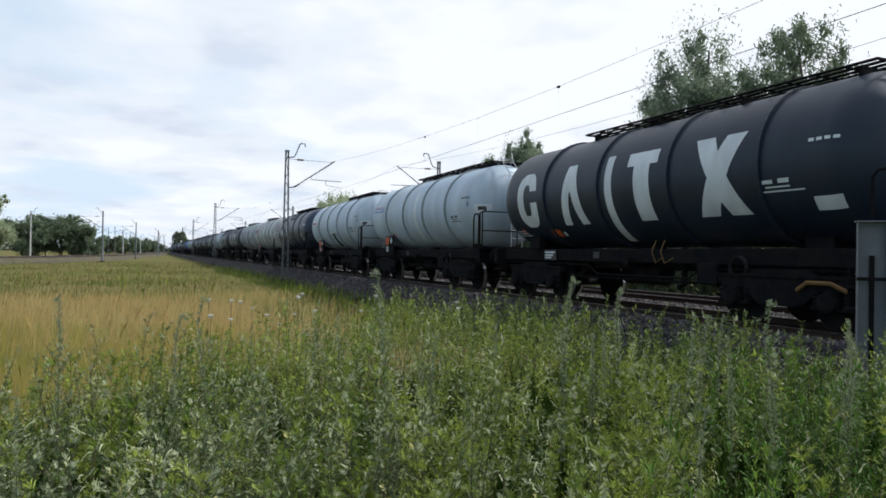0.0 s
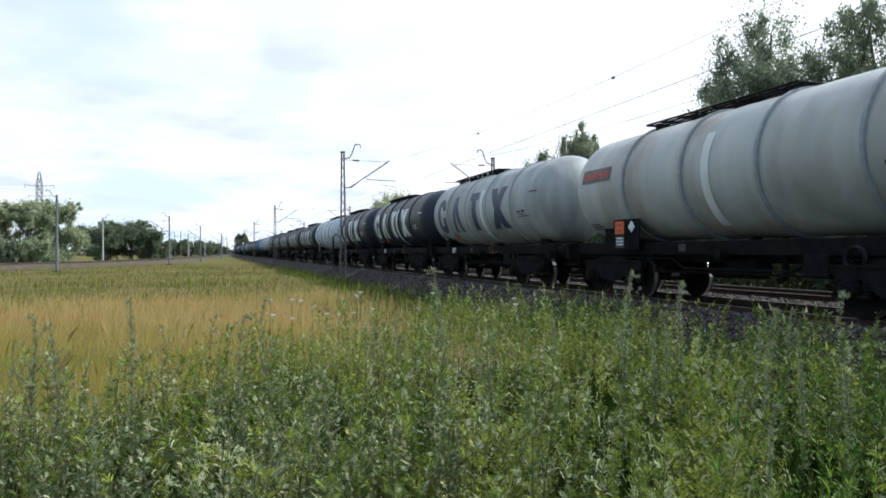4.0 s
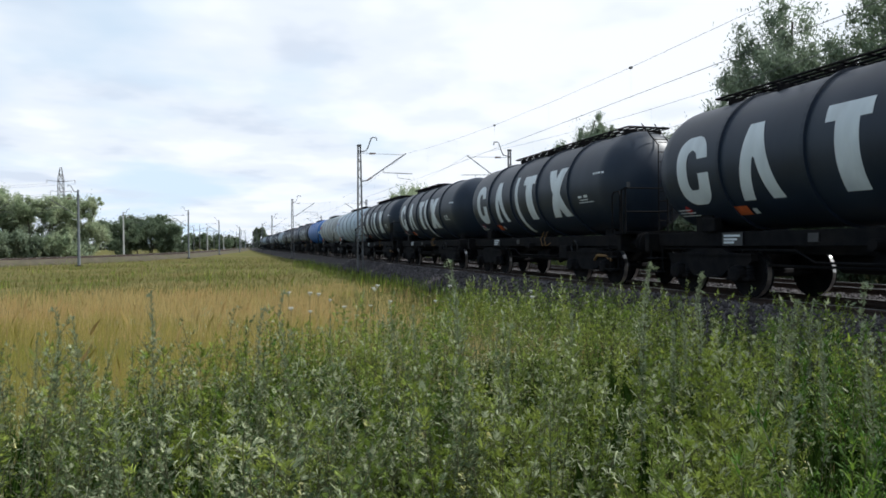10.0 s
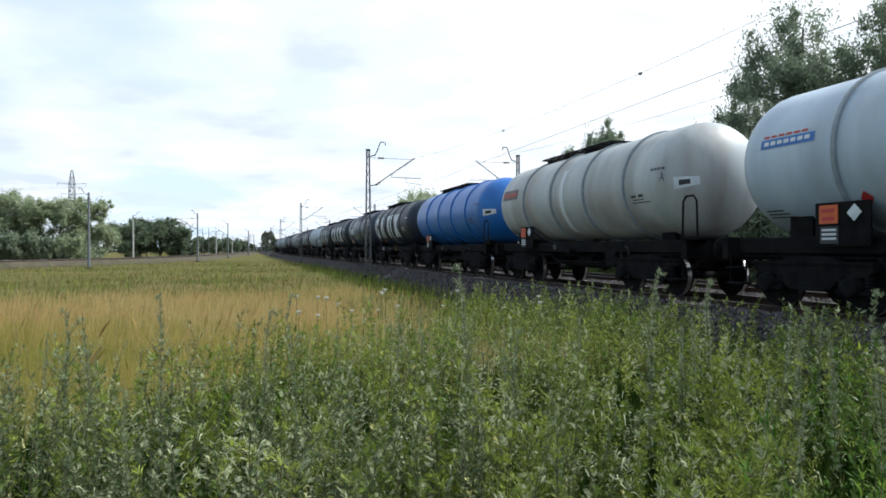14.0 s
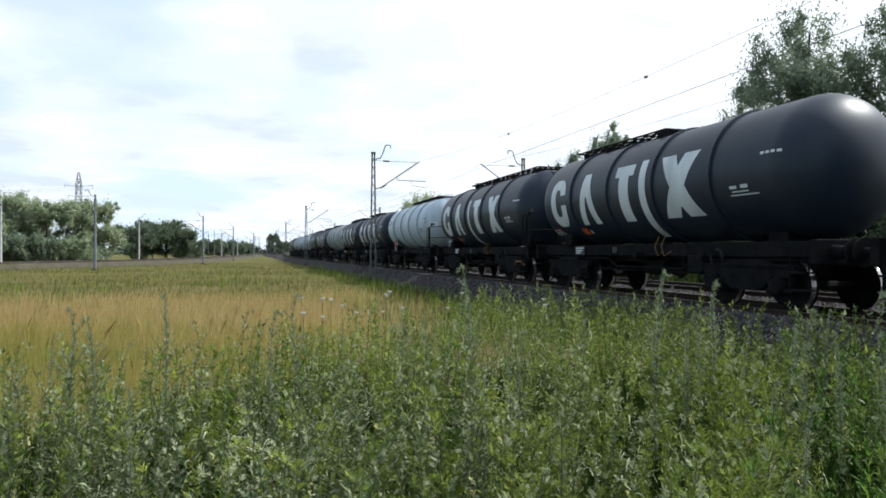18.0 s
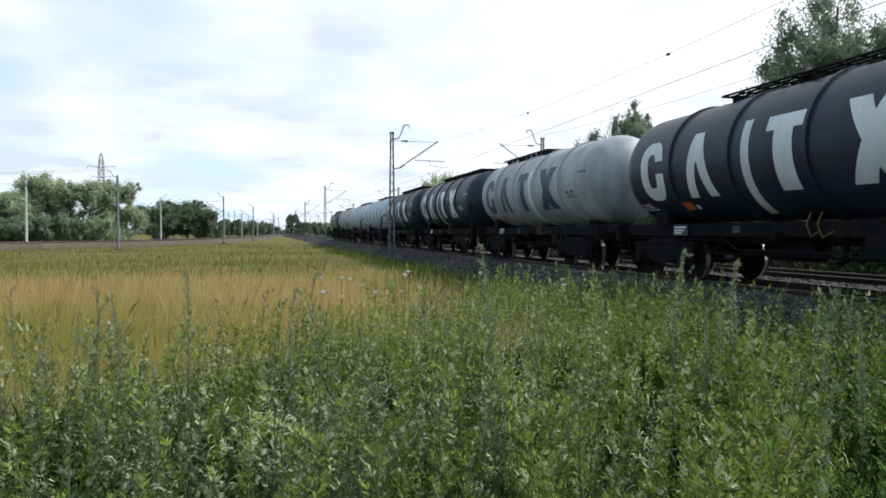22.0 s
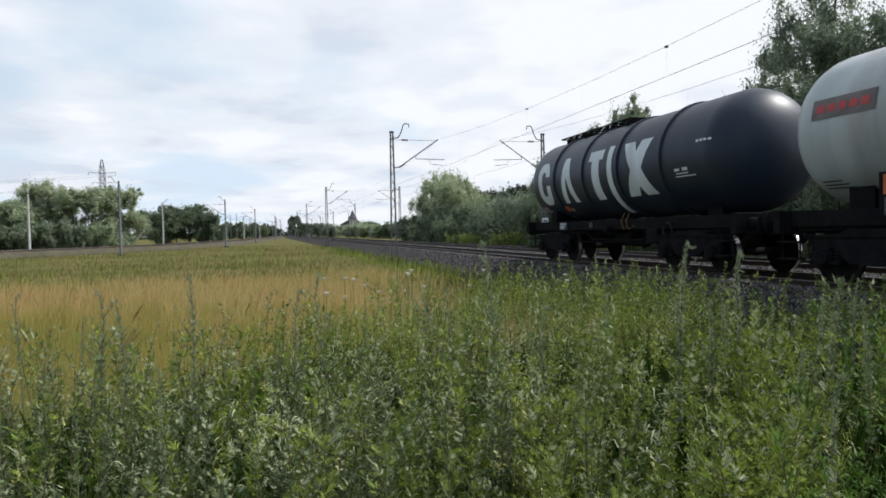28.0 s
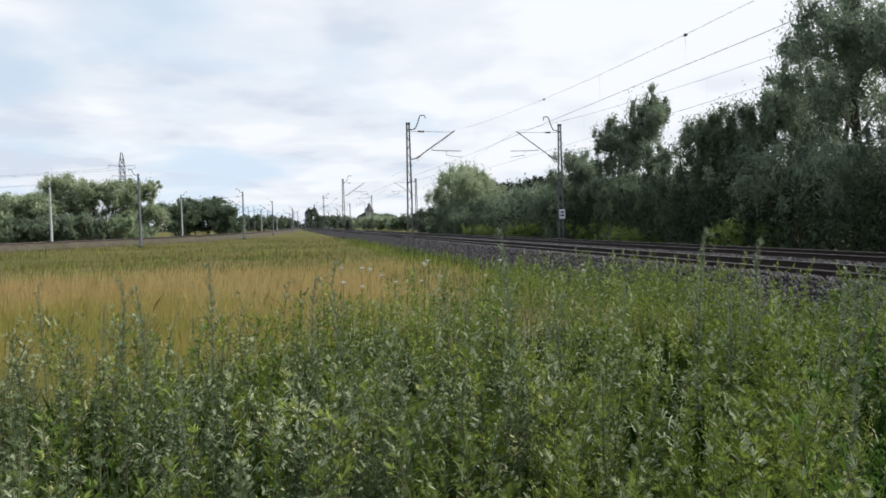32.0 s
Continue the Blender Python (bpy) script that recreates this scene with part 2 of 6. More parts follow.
M = dict(
    black=mat("tank_black", (0.0100, 0.0180, 0.0335), (0.0175, 0.0285, 0.048), 1.2, 0.44, bump=0.05, bump_scale=3, dirt=(0.035, 0.046, 0.063), dirt_scale=0.7, dirt_amount=0.5, stretch=(1, 1, 0.4), spec=0.32),
    dark=mat("tank_dark_blue", (0.016, 0.028, 0.056), (0.027, 0.044, 0.078), 1.0, 0.40, bump=0.05, bump_scale=3, dirt=(0.046, 0.060, 0.086), dirt_scale=0.8, dirt_amount=0.45, stretch=(1, 1, 0.4), spec=0.4),
    grey=mat("tank_light_grey", (0.37, 0.47, 0.575), (0.47, 0.56, 0.645), 1.6, 0.5, bump=0.06, bump_scale=3, dirt=(0.26, 0.28, 0.29), dirt_scale=1.1, dirt_amount=0.6, stretch=(1, 1, 0.16)),
    grimy=mat("tank_grimy_grey", (0.27, 0.31, 0.34), (0.38, 0.42, 0.44), 1.8, 0.6, bump=0.08, bump_scale=4, dirt=(0.13, 0.12, 0.11), dirt_scale=1.3, dirt_amount=0.8, stretch=(1, 1, 0.14)),
    # tank grey darkened for the shade on the hoops, with some dirt mottling
    hoop=mat("shaded_hoop", (0.22, 0.26, 0.29), (0.30, 0.35, 0.38), 5, 0.7, dirt=(0.15, 0.15, 0.15), dirt_amount=0.5),
    beige=mat("tank_dirty_grey", (0.34, 0.385, 0.405), (0.45, 0.475, 0.475), 1.6, 0.5, bump=0.06, bump_scale=3, dirt=(0.20, 0.155, 0.12), dirt_scale=1.0, dirt_amount=0.9, stretch=(1, 1, 0.16)),
    hose=mat("yellow_brown_hose", (0.180, 0.102, 0.024), (0.132, 0.066, 0.018), 8, 0.7),
    blue=mat("tank_blue", (0.012, 0.12, 0.42), (0.016, 0.15, 0.48), 1.0, 0.38, bump=0.05, bump_scale=3, dirt=(0.02, 0.07, 0.2), dirt_scale=0.8, dirt_amount=0.35),
    white=mat("white_paint", (0.66, 0.71, 0.74), (0.56, 0.61, 0.64), 3, 0.55, dirt=(0.34, 0.36, 0.38), dirt_scale=2, dirt_amount=0.55, stretch=(1, 1, 0.3)),
    navy=mat("navy_paint", (0.016, 0.028, 0.085), (0.035, 0.05, 0.11), 3, 0.55, dirt=(0.10, 0.11, 0.13), dirt_scale=2.5, dirt_amount=0.6, stretch=(1, 1, 0.3)),
    orange=mat("orange_plate", (0.62, 0.13, 0.03), (0.5, 0.10, 0.03), 8, 0.6, dirt=(0.2, 0.1, 0.06), dirt_scale=5, dirt_amount=0.4),
    rustbrown=mat("faded_brown_panel", (0.11, 0.085, 0.085), (0.16, 0.13, 0.125), 4, 0.7, dirt=(0.26, 0.24, 0.22), dirt_scale=3, dirt_amount=0.5),
    red=mat("red_plate", (0.45, 0.03, 0.03), (0.38, 0.03, 0.03), 8, 0.5),
    frame=mat("underframe_grime", (0.0068, 0.0073, 0.0090), (0.0125, 0.0125, 0.0136), 5, 0.9, bump=0.3, bump_scale=25, dirt=(0.024, 0.019, 0.016), dirt_amount=0.45, spec=0.07),
    framegrey=mat("underframe_grey", (0.03, 0.033, 0.037), (0.045, 0.047, 0.05), 5, 0.7, bump=0.2, bump_scale=25, dirt=(0.04, 0.03, 0.024), dirt_amount=0.5),
    tread=mat("wheel_steel", (0.35, 0.34, 0.33), (0.45, 0.44, 0.43), 20, 0.28, 0.9),
    rail_top=mat("polished_rail", (0.22, 0.215, 0.21), (0.17, 0.165, 0.16), 30, 0.42, 0.9),
    rust=mat("rail_rust", (0.03, 0.018, 0.013), (0.05, 0.028, 0.018), 12, 0.85, bump=0.2, bump_scale=60),
    concrete=mat("sleeper_concrete", (0.055, 0.047, 0.04), (0.085, 0.073, 0.062), 8, 0.9, bump=0.3, bump_scale=50, dirt=(0.03, 0.022, 0.017), dirt_amount=0.6, thing=0.12),
    ballast=mat("ballast_bed", (0.034, 0.030, 0.030), (0.064, 0.058, 0.058), 9, 0.95, bump=0.9, bump_scale=14, dirt=(0.02, 0.015, 0.013), dirt_amount=0.6, spec=0.1),
    stone=mat("ballast_stone", (0.052, 0.047, 0.049), (0.115, 0.104, 0.106), 6, 0.9, island=0.55, spec=0.15),
    steel=mat("mast_steel", (0.10, 0.105, 0.11), (0.15, 0.153, 0.158), 10, 0.6, 0.35, dirt=(0.08, 0.05, 0.035), dirt_amount=0.35),
    mastwhite=mat("mast_concrete", (0.42, 0.42, 0.41), (0.5, 0.5, 0.48), 4, 0.85, bump=0.1),
    wire=mat("contact_wire", (0.09, 0.09, 0.092), (0.12, 0.12, 0.12), 10, 0.5, 0.5),
    insulator=mat("brown_insulator", (0.10, 0.045, 0.03), (0.13, 0.06, 0.04), 20, 0.3),
    bark=mat("bark", (0.055, 0.045, 0.036), (0.10, 0.085, 0.07), 6, 0.95, bump=0.6, bump_scale=18, stretch=(1, 1, 0.25)),
    leaf=mat("willow_leaf", (0.165, 0.215, 0.145), (0.25, 0.30, 0.205), 0.5, 0.6, island=0.28, through_light=0.48, spec=0.2),
    leaf_light=mat("silver_leaf", (0.25, 0.315, 0.185), (0.42, 0.465, 0.305), 0.4, 0.6, island=0.32, through_light=0.45, spec=0.2),
    leaf_dark=mat("dark_leaf", (0.12, 0.165, 0.10), (0.175, 0.22, 0.14), 0.5, 0.6, island=0.25, through_light=0.45, spec=0.2),
    # green darkened to stand for the deep shadow between the clumps
    leaf_shade=mat("deep_green_shade_leaf", (0.06, 0.085, 0.05), (0.11, 0.135, 0.08), 0.5, 0.6, island=0.3, through_light=0.4, spec=0.2),
    leaf_lime=mat("yellow_green_leaf", (0.17, 0.23, 0.06), (0.29, 0.33, 0.10), 0.8, 0.6, island=0.3, through_light=0.45, spec=0.2),
    weed=mat("weed_leaf", (0.058, 0.120, 0.013), (0.27, 0.325, 0.054), 1.3, 0.6, island=0.5, through_light=0.38, spec=0.12, dirt=(0.175, 0.21, 0.075), dirt_scale=0.55, dirt_amount=0.55),
    lance=mat("goldenrod_leaf", (0.028, 0.085, 0.008), (0.095, 0.18, 0.022), 2.0, 0.5, island=0.45, through_light=0.35, spec=0.15),
    lance_young=mat("young_goldenrod_leaf", (0.12, 0.21, 0.025), (0.21, 0.32, 0.05), 3.0, 0.5, island=0.3, through_light=0.45, spec=0.15),
    # near-black green: the shade between the weeds is put into this colour
    under=mat("low_leaf_shade", (0.018, 0.045, 0.006), (0.05, 0.09, 0.016), 1.5, 0.8, island=0.3, through_light=0.2, spec=0.05),
    weed_grey=mat("mugwort_leaf", (0.062, 0.098, 0.045), (0.135, 0.178, 0.09), 0.9, 0.65, island=0.4, through_light=0.25, spec=0.08),
    cream=mat("pale_dry_tuft", (0.30, 0.30, 0.14), (0.42, 0.38, 0.20), 0.8, 0.85, island=0.15, through_light=0.45, spec=0.08),
    lime_grass=mat("yellow_green_grass", (0.26, 0.265, 0.055), (0.44, 0.36, 0.11), 0.4, 0.85, island=0.12, through_light=0.5, spec=0.05),
    stem=mat("weed_stem", (0.06, 0.055, 0.025), (0.10, 0.11, 0.04), 6, 0.85),
    flower=mat("yellow_flower", (0.36, 0.34, 0.10), (0.42, 0.40, 0.18), 9, 0.7, island=0.3),
    # silvery leaf underside, brightened to give sunlit tips their highlight as well
    pale=mat("silver_underside_lit_tip", (0.27, 0.315, 0.17), (0.43, 0.46, 0.29), 3, 0.6, island=0.3, through_light=0.3, spec=0.15),
    stalk=mat("stalk_leaf", (0.17, 0.215, 0.12), (0.27, 0.31, 0.20), 2, 0.65, island=0.35, through_light=0.3, spec=0.12),
    umbel=mat("white_umbel", (0.48, 0.48, 0.42), (0.56, 0.56, 0.5), 9, 0.8),
    straw=mat("dry_grass", (0.49, 0.35, 0.155), (0.60, 0.465, 0.22), 0.25, 0.85, island=0.10, through_light=0.5, dirt=(0.31, 0.29, 0.09), dirt_scale=0.25, dirt_amount=0.9, spec=0.05),
    grass=mat("green_grass", (0.08, 0.09, 0.02), (0.14, 0.13, 0.04), 0.16, 0.9, island=0.10, through_light=0.4, spec=0.0, dirt=(0.21, 0.15, 0.075), dirt_scale=0.3, dirt_amount=0.7),
    turf=mat("turf", (0.085, 0.09, 0.024), (0.145, 0.118, 0.045), 0.2, 0.95, bump=0.2, bump_scale=6, dirt=(0.075, 0.082, 0.024), dirt_scale=0.06, dirt_amount=0.7, spec=0.05),
    wood_far=mat("far_wood", (0.022, 0.032, 0.024), (0.04, 0.052, 0.034), 0.08, 0.95),
    post=mat("post_grey", (0.12, 0.135, 0.15), (0.16, 0.175, 0.19), 5, 0.7, bump=0.1),
    old_ballast=mat("weathered_ballast", (0.066, 0.058, 0.045), (0.10, 0.088, 0.06), 1.5, 0.95, bump=0.6, bump_scale=12, dirt=(0.065, 0.068, 0.03), dirt_scale=0.4, dirt_amount=0.7, spec=0.1),
    sign=mat("sign_white", (0.62, 0.64, 0.66), (0.7, 0.72, 0.73), 8, 0.5),
    plaster=mat("far_plaster", (0.34, 0.33, 0.32), (0.42, 0.41, 0.4), 0.4, 0.9),
    slate=mat("far_roof", (0.06, 0.06, 0.065), (0.09, 0.09, 0.09), 0.5, 0.8),
)

# ---------------------------------------------------------------- mesh helpers


def part(name, bm, material, parent=None, label="", smooth=False):
    me = bpy.data.meshes.new(name)
    bm.to_mesh(me)
    bm.free()
    me.materials.append(material)
    if smooth:
        me.polygons.foreach_set("use_smooth", [True] * len(me.polygons))
    ob = new(name, me)
    if parent:
        ob.parent = parent
    if label:
        tagged(ob, label)
    return ob


def again(ob, name, parent, x=0, y=0, z=0, rx=0, ry=0, rz=0):
    """One more part on the same mesh."""
    o = new(name, ob.data)
    o.parent = parent
    o.matrix_basis = pose(x, y, z, rx, ry, rz)
    return o


def arrays(name, verts, faces, material, parent=None, smooth=False):
    """A mesh object out of arrays: verts (n, 3), faces (m, k)."""
    me = bpy.data.meshes.new(name)
    verts, faces = np.asarray(verts, np.float32), np.asarray(faces, np.int32)
    k = faces.shape[1]
    me.vertices.add(len(verts)), me.loops.add(faces.size), me.polygons.add(len(faces))
    me.vertices.foreach_set("co", verts.ravel())
    me.loops.foreach_set("vertex_index", faces.ravel())
    me.polygons.foreach_set("loop_start", np.arange(0, faces.size, k, dtype=np.int32))
    me.polygons.foreach_set("loop_total", np.full(len(faces), k, np.int32))
    if smooth:
        me.polygons.foreach_set("use_smooth", np.ones(len(faces), bool))
    me.update(calc_edges=True)
    me.materials.append(material)
    ob = new(name, me)
    if parent:
        ob.parent = parent
    return ob


def empty(name, m=None):
    ob = new(name)
    ob.empty_display_size = 0.3
    if m is not None:
        ob.matrix_basis = m
    return ob


def box(bm, x0, x1, y0, y1, z0, z1, bevel=0.0):
    r = bmesh.ops.create_cube(bm, size=1)
    bmesh.ops.transform(bm, verts=r["verts"], matrix=Matrix.LocRotScale(((x0 + x1) / 2, (y0 + y1) / 2, (z0 + z1) / 2), None, (x1 - x0, y1 - y0, z1 - z0)))
    if bevel:
        es = list({e for v in r["verts"] for e in v.link_edges})
        bmesh.ops.bevel(bm, geom=es, offset=bevel, segments=1, affect="EDGES")
    return bm


def boxed(*a, **k):
    return box(bmesh.new(), *a, **k)


def rod(bm, a, b, r0, r1=None, sides=8):
    a, b = Vector(a), Vector(b)
    d = b - a
    m = Matrix.Translation((a + b) / 2) @ d.to_track_quat("Z", "Y").to_matrix().to_4x4()
    bmesh.ops.create_cone(bm, cap_ends=True, segments=sides, radius1=r0, radius2=r0 if r1 is None else r1, depth=d.length, matrix=m)
    return bm


def rods(path, r, sides=6):
    """One bent pipe along the path."""
    bm = bmesh.new()
    path = [Vector(p) for p in path]
    last = None
    a = (path[1] - path[0]).orthogonal().normalized()
    for i, p in enumerate(path):
        d = (path[min(i + 1, len(path) - 1)] - path[max(i - 1, 0)]).normalized()
        a = (a - d * a.dot(d)).normalized()
        b = d.cross(a)
        ring = [bm.verts.new(p + (a * math.cos(2 * math.pi * k / sides) + b * math.sin(2 * math.pi * k / sides)) * r) for k in range(sides)]
        if last:
            for k in range(sides):
                bm.faces.new((last[k], last[(k + 1) % sides], ring[(k + 1) % sides], ring[k]))
        else:
            bm.faces.new(ring)
        last = ring
    bm.faces.new(last)
    bmesh.ops.recalc_face_normals(bm, faces=bm.faces)
    return bm


def lathe(profile, axis="Y", sides=32, close=True):
    """Turned about the axis: profile of (along, radius)."""
    bm = bmesh.new()
    rings = []
    for h, r in profile:
        ring = []
        for i in range(sides):
            a = 2 * math.pi * i / sides
            c, s = r * math.cos(a), r * math.sin(a)
            ring.append(bm.verts.new((c, h, s) if axis == "Y" else ((h, c, s) if axis == "X" else (c, s, h))))
        rings.append(ring)
    for p, q in zip(rings, rings[1:]):
        for i in range(sides):
            bm.faces.new((p[i], p[(i + 1) % sides], q[(i + 1) % sides], q[i]))
    if close:
        bm.faces.new(rings[0]), bm.faces.new(rings[-1])
    bmesh.ops.recalc_face_normals(bm, faces=bm.faces)
    return bm


def extrude_profile(points, y0, y1):
    """A bar of the cross-section points (x, z) from y0 to y1."""
    bm = bmesh.new()
    a, b = [bm.verts.new((x, y0, z)) for x, z in points], [bm.verts.new((x, y1, z)) for x, z in points]
    k = len(points)
    for i in range(k):
        bm.faces.new((a[i], a[(i + 1) % k], b[(i + 1) % k], b[i]))
    bm.faces.new(a), bm.faces.new(b)
    bmesh.ops.recalc_face_normals(bm, faces=bm.faces)
    return bm

# ---------------------------------------------------------------- ground and railway
RAIL = 0.66            # height of the rail heads
NEAR, FAR = 10.2, 14.2  # the two track centres


def make_ground():
    xs = np.r_[np.array([-2500, -1200, -600, -300, -160, -100]), np.arange(-70, 6.9, 1.4), np.array([6.9, 8.5, 16, 17.6]), np.arange(19, 60, 3), np.array([80, 120, 200, 400, 800, 1500, 2500])]
    ys = np.r_[np.array([-600, -250, -100, -50, -25]), np.arange(-12, 60, 1.4), np.arange(60, 160, 5), np.array([180, 220, 280, 360, 500, 800, 1300, 2200, 4000])]
    X, Y = np.meshgrid(xs, ys)
    Z = np.zeros_like(X)
    for i in range(X.shape[0]):
        for j in range(X.shape[1]):
            x, y = X[i, j], Y[i, j]
            d = math.hypot(x, y)
            if d < 200 and not 6.5 < x < 18:
                Z[i, j] = 0.16 * noise.noise((x * 0.11, y * 0.11, 0)) * min(1, d / 6) - 0.02
            if 6.5 < x < 18:
                Z[i, j] = -0.05
            if x > 18:
                Z[i, j] = -0.15 + 0.05 * noise.noise((x * 0.2, y * 0.2, 3))
    nx, ny = len(xs), len(ys)
    idx = np.arange(nx * ny).reshape(ny, nx)
    f = np.stack([idx[:-1, :-1], idx[:-1, 1:], idx[1:, 1:], idx[1:, :-1]], -1).reshape(-1, 4)
    g = arrays("ground", np.stack([X, Y, Z], -1).reshape(-1, 3), f, M["turf"], smooth=True)
    tagged(g, "flat grassy ground of a railway meadow, green and straw-coloured", "ground", kind="structure")


make_ground()


def left_line(n=80):
    """The centre of the second line, which swings in from the left and joins far off."""
    pts = [Vector(p) for p in ((-95, 12, 0), (-62, 36, 0), (-38, 59, 0), (-21, 84, 0), (-12.5, 113, 0), (-7, 165, 0), (-2, 240, 0), (2, 340, 0), (4.5, 520, 0))]
    out = []
    for i in range(len(pts) - 1):
        p0, p1, p2, p3 = pts[max(i - 1, 0)], pts[i], pts[i + 1], pts[min(i + 2, len(pts) - 1)]
        for s in np.linspace(0, 1, 10, endpoint=False):
            s = float(s)
            out.append(0.5 * ((2 * p1) + (p2 - p0) * s + (2 * p0 - 5 * p1 + 4 * p2 - p3) * s * s + (3 * p1 - p0 - 3 * p2 + p3) * s ** 3))
    return out + [pts[-1]]


LEFT = left_line()


def sweep(path, section, lift=0.0):
    """A bar of the cross-section (across, up), carried along a path on the ground."""
    bm = bmesh.new()
    rings = []
    for i, p in enumerate(path):
        d = (path[min(i + 1, len(path) - 1)] - path[max(i - 1, 0)]).normalized()
        r = Vector((d.y, -d.x, 0))
        rings.append([bm.verts.new((p.x + r.x * a, p.y + r.y * a, p.z + b + lift)) for a, b in section])
    k = len(section)
    for p, q in zip(rings, rings[1:]):
        for i in range(k):
            bm.faces.new((p[i], p[(i + 1) % k], q[(i + 1) % k], q[i]))
    bm.faces.new(rings[0]), bm.faces.new(rings[-1])
    bmesh.ops.recalc_face_normals(bm, faces=bm.faces)
    return bm


BED = [(-3.3, -0.1), (-1.85, 0.60), (-1.45, 0.60), (-1.2, 0.46), (1.2, 0.46), (1.5, 0.54), (2.5, 0.54), (2.8, 0.46), (5.2, 0.46), (5.45, 0.58), (5.85, 0.58), (7.3, -0.1)]
RAIL_FOOT = [(-0.075, -0.17), (0.075, -0.17), (0.075, -0.15), (0.012, -0.13), (0.012, -0.05), (0.036, -0.035), (0.036, -0.004), (-0.036, -0.004), (-0.036, -0.035), (-0.012, -0.05), (-0.012, -0.13), (-0.075, -0.15)]
RAIL_HEAD = [(-0.033, -0.004), (0.033, -0.004), (0.030, 0.0), (-0.030, 0.0)]


def make_tracks():
    straight = [Vector((NEAR, y, 0)) for y in (-440, -200, -80, -40, 0, 20, 40, 60, 80, 120, 200, 320, 520)]
    bed = part("ballast_bed", sweep(straight, BED), M["ballast"])
    tagged(bed, "raised bed of dark grey-brown crushed stone ballast", "ballast", kind="structure")
    bed2 = part("ballast_bed", sweep(LEFT, [(a - 2.0, b) for a, b in BED]), M["old_ballast"])
    tagged(bed2, "raised ballast bed of the curving second line", "ballast", kind="structure")
    for c, path, lab in ((0, straight, "straight railway track with polished steel rails"), (4.0, straight, "straight railway track with polished steel rails, behind the first"),
                         (-2.0, LEFT, "curving railway track on the far side of the meadow"), (2.0, LEFT, "curving railway track on the near side of its bed")):
        tr = empty("railway_track")
        tagged(tr, lab, "railway track", "railway tracks", "structure")
        for side in (-0.7535, 0.7535):
            r = part("rail", sweep(path, [(a + c + side, b + RAIL) for a, b in RAIL_FOOT]), M["rust"], tr)
            part("rail_head", sweep(path, [(a + c + side, b + RAIL) for a, b in RAIL_HEAD]), M["rail_top"], r, "polished steel running surface")
        if path is straight:
            first = None
            for i in range(120):
                y = 2 + 0.6 * i
                if first is None:
                    first = part("sleeper", extrude_profile([(-0.14, -0.2), (0.14, -0.2), (0.10, 0.0), (-0.10, 0.0)], -1.25, 1.25), M["concrete"], tr)
                    first.matrix_basis = pose(NEAR + c, y, RAIL - 0.165, 0, 0, 90)
                else:
                    again(first, "sleeper", tr, NEAR + c, y, RAIL - 0.165, 0, 0, 90)


make_tracks()


def scatter_stones():
    rng = np.random.default_rng(5)
    n = 21000
    base = np.array([[1, 0, 0], [-1, 0, 0], [0, 1, 0], [0, -1, 0], [0, 0, 1], [0, 0, -1]], float)
    faces = np.array([[0, 2, 4], [2, 1, 4], [1, 3, 4], [3, 0, 4], [2, 0, 5], [1, 2, 5], [3, 1, 5], [0, 3, 5]])
    y = 1.5 + 50 * rng.random(n) ** 1.7
    s = rng.random(n)
    x = np.where(s < 0.78, 6.95 + 1.95 * rng.random(n), 11.4 + 1.6 * rng.random(n))
    z = np.interp(x, [6.9, 8.35, 8.75, 9.0, 11.4, 11.7, 12.7, 13.0], [-0.1, 0.6, 0.6, 0.46, 0.46, 0.54, 0.54, 0.46])
    v = base[None] * (0.025 + 0.035 * rng.random((n, 1, 3))) + 0.012 * rng.standard_normal((n, 6, 3))
    a = rng.random(n) * 6.28
    c, sn = np.cos(a)[:, None], np.sin(a)[:, None]
    v = np.stack([v[..., 0] * c - v[..., 1] * sn, v[..., 0] * sn + v[..., 1] * c, v[..., 2]], -1)
    v += np.stack([x, y, z + 0.01], -1)[:, None]
    f = faces[None] + 6 * np.arange(n)[:, None, None]
    tagged(arrays("ballast_stones", v.reshape(-1, 3), f.reshape(-1, 3), M["stone"]), "loose grey crushed stones on the ballast shoulder", "stones", kind="stuff")


scatter_stones()

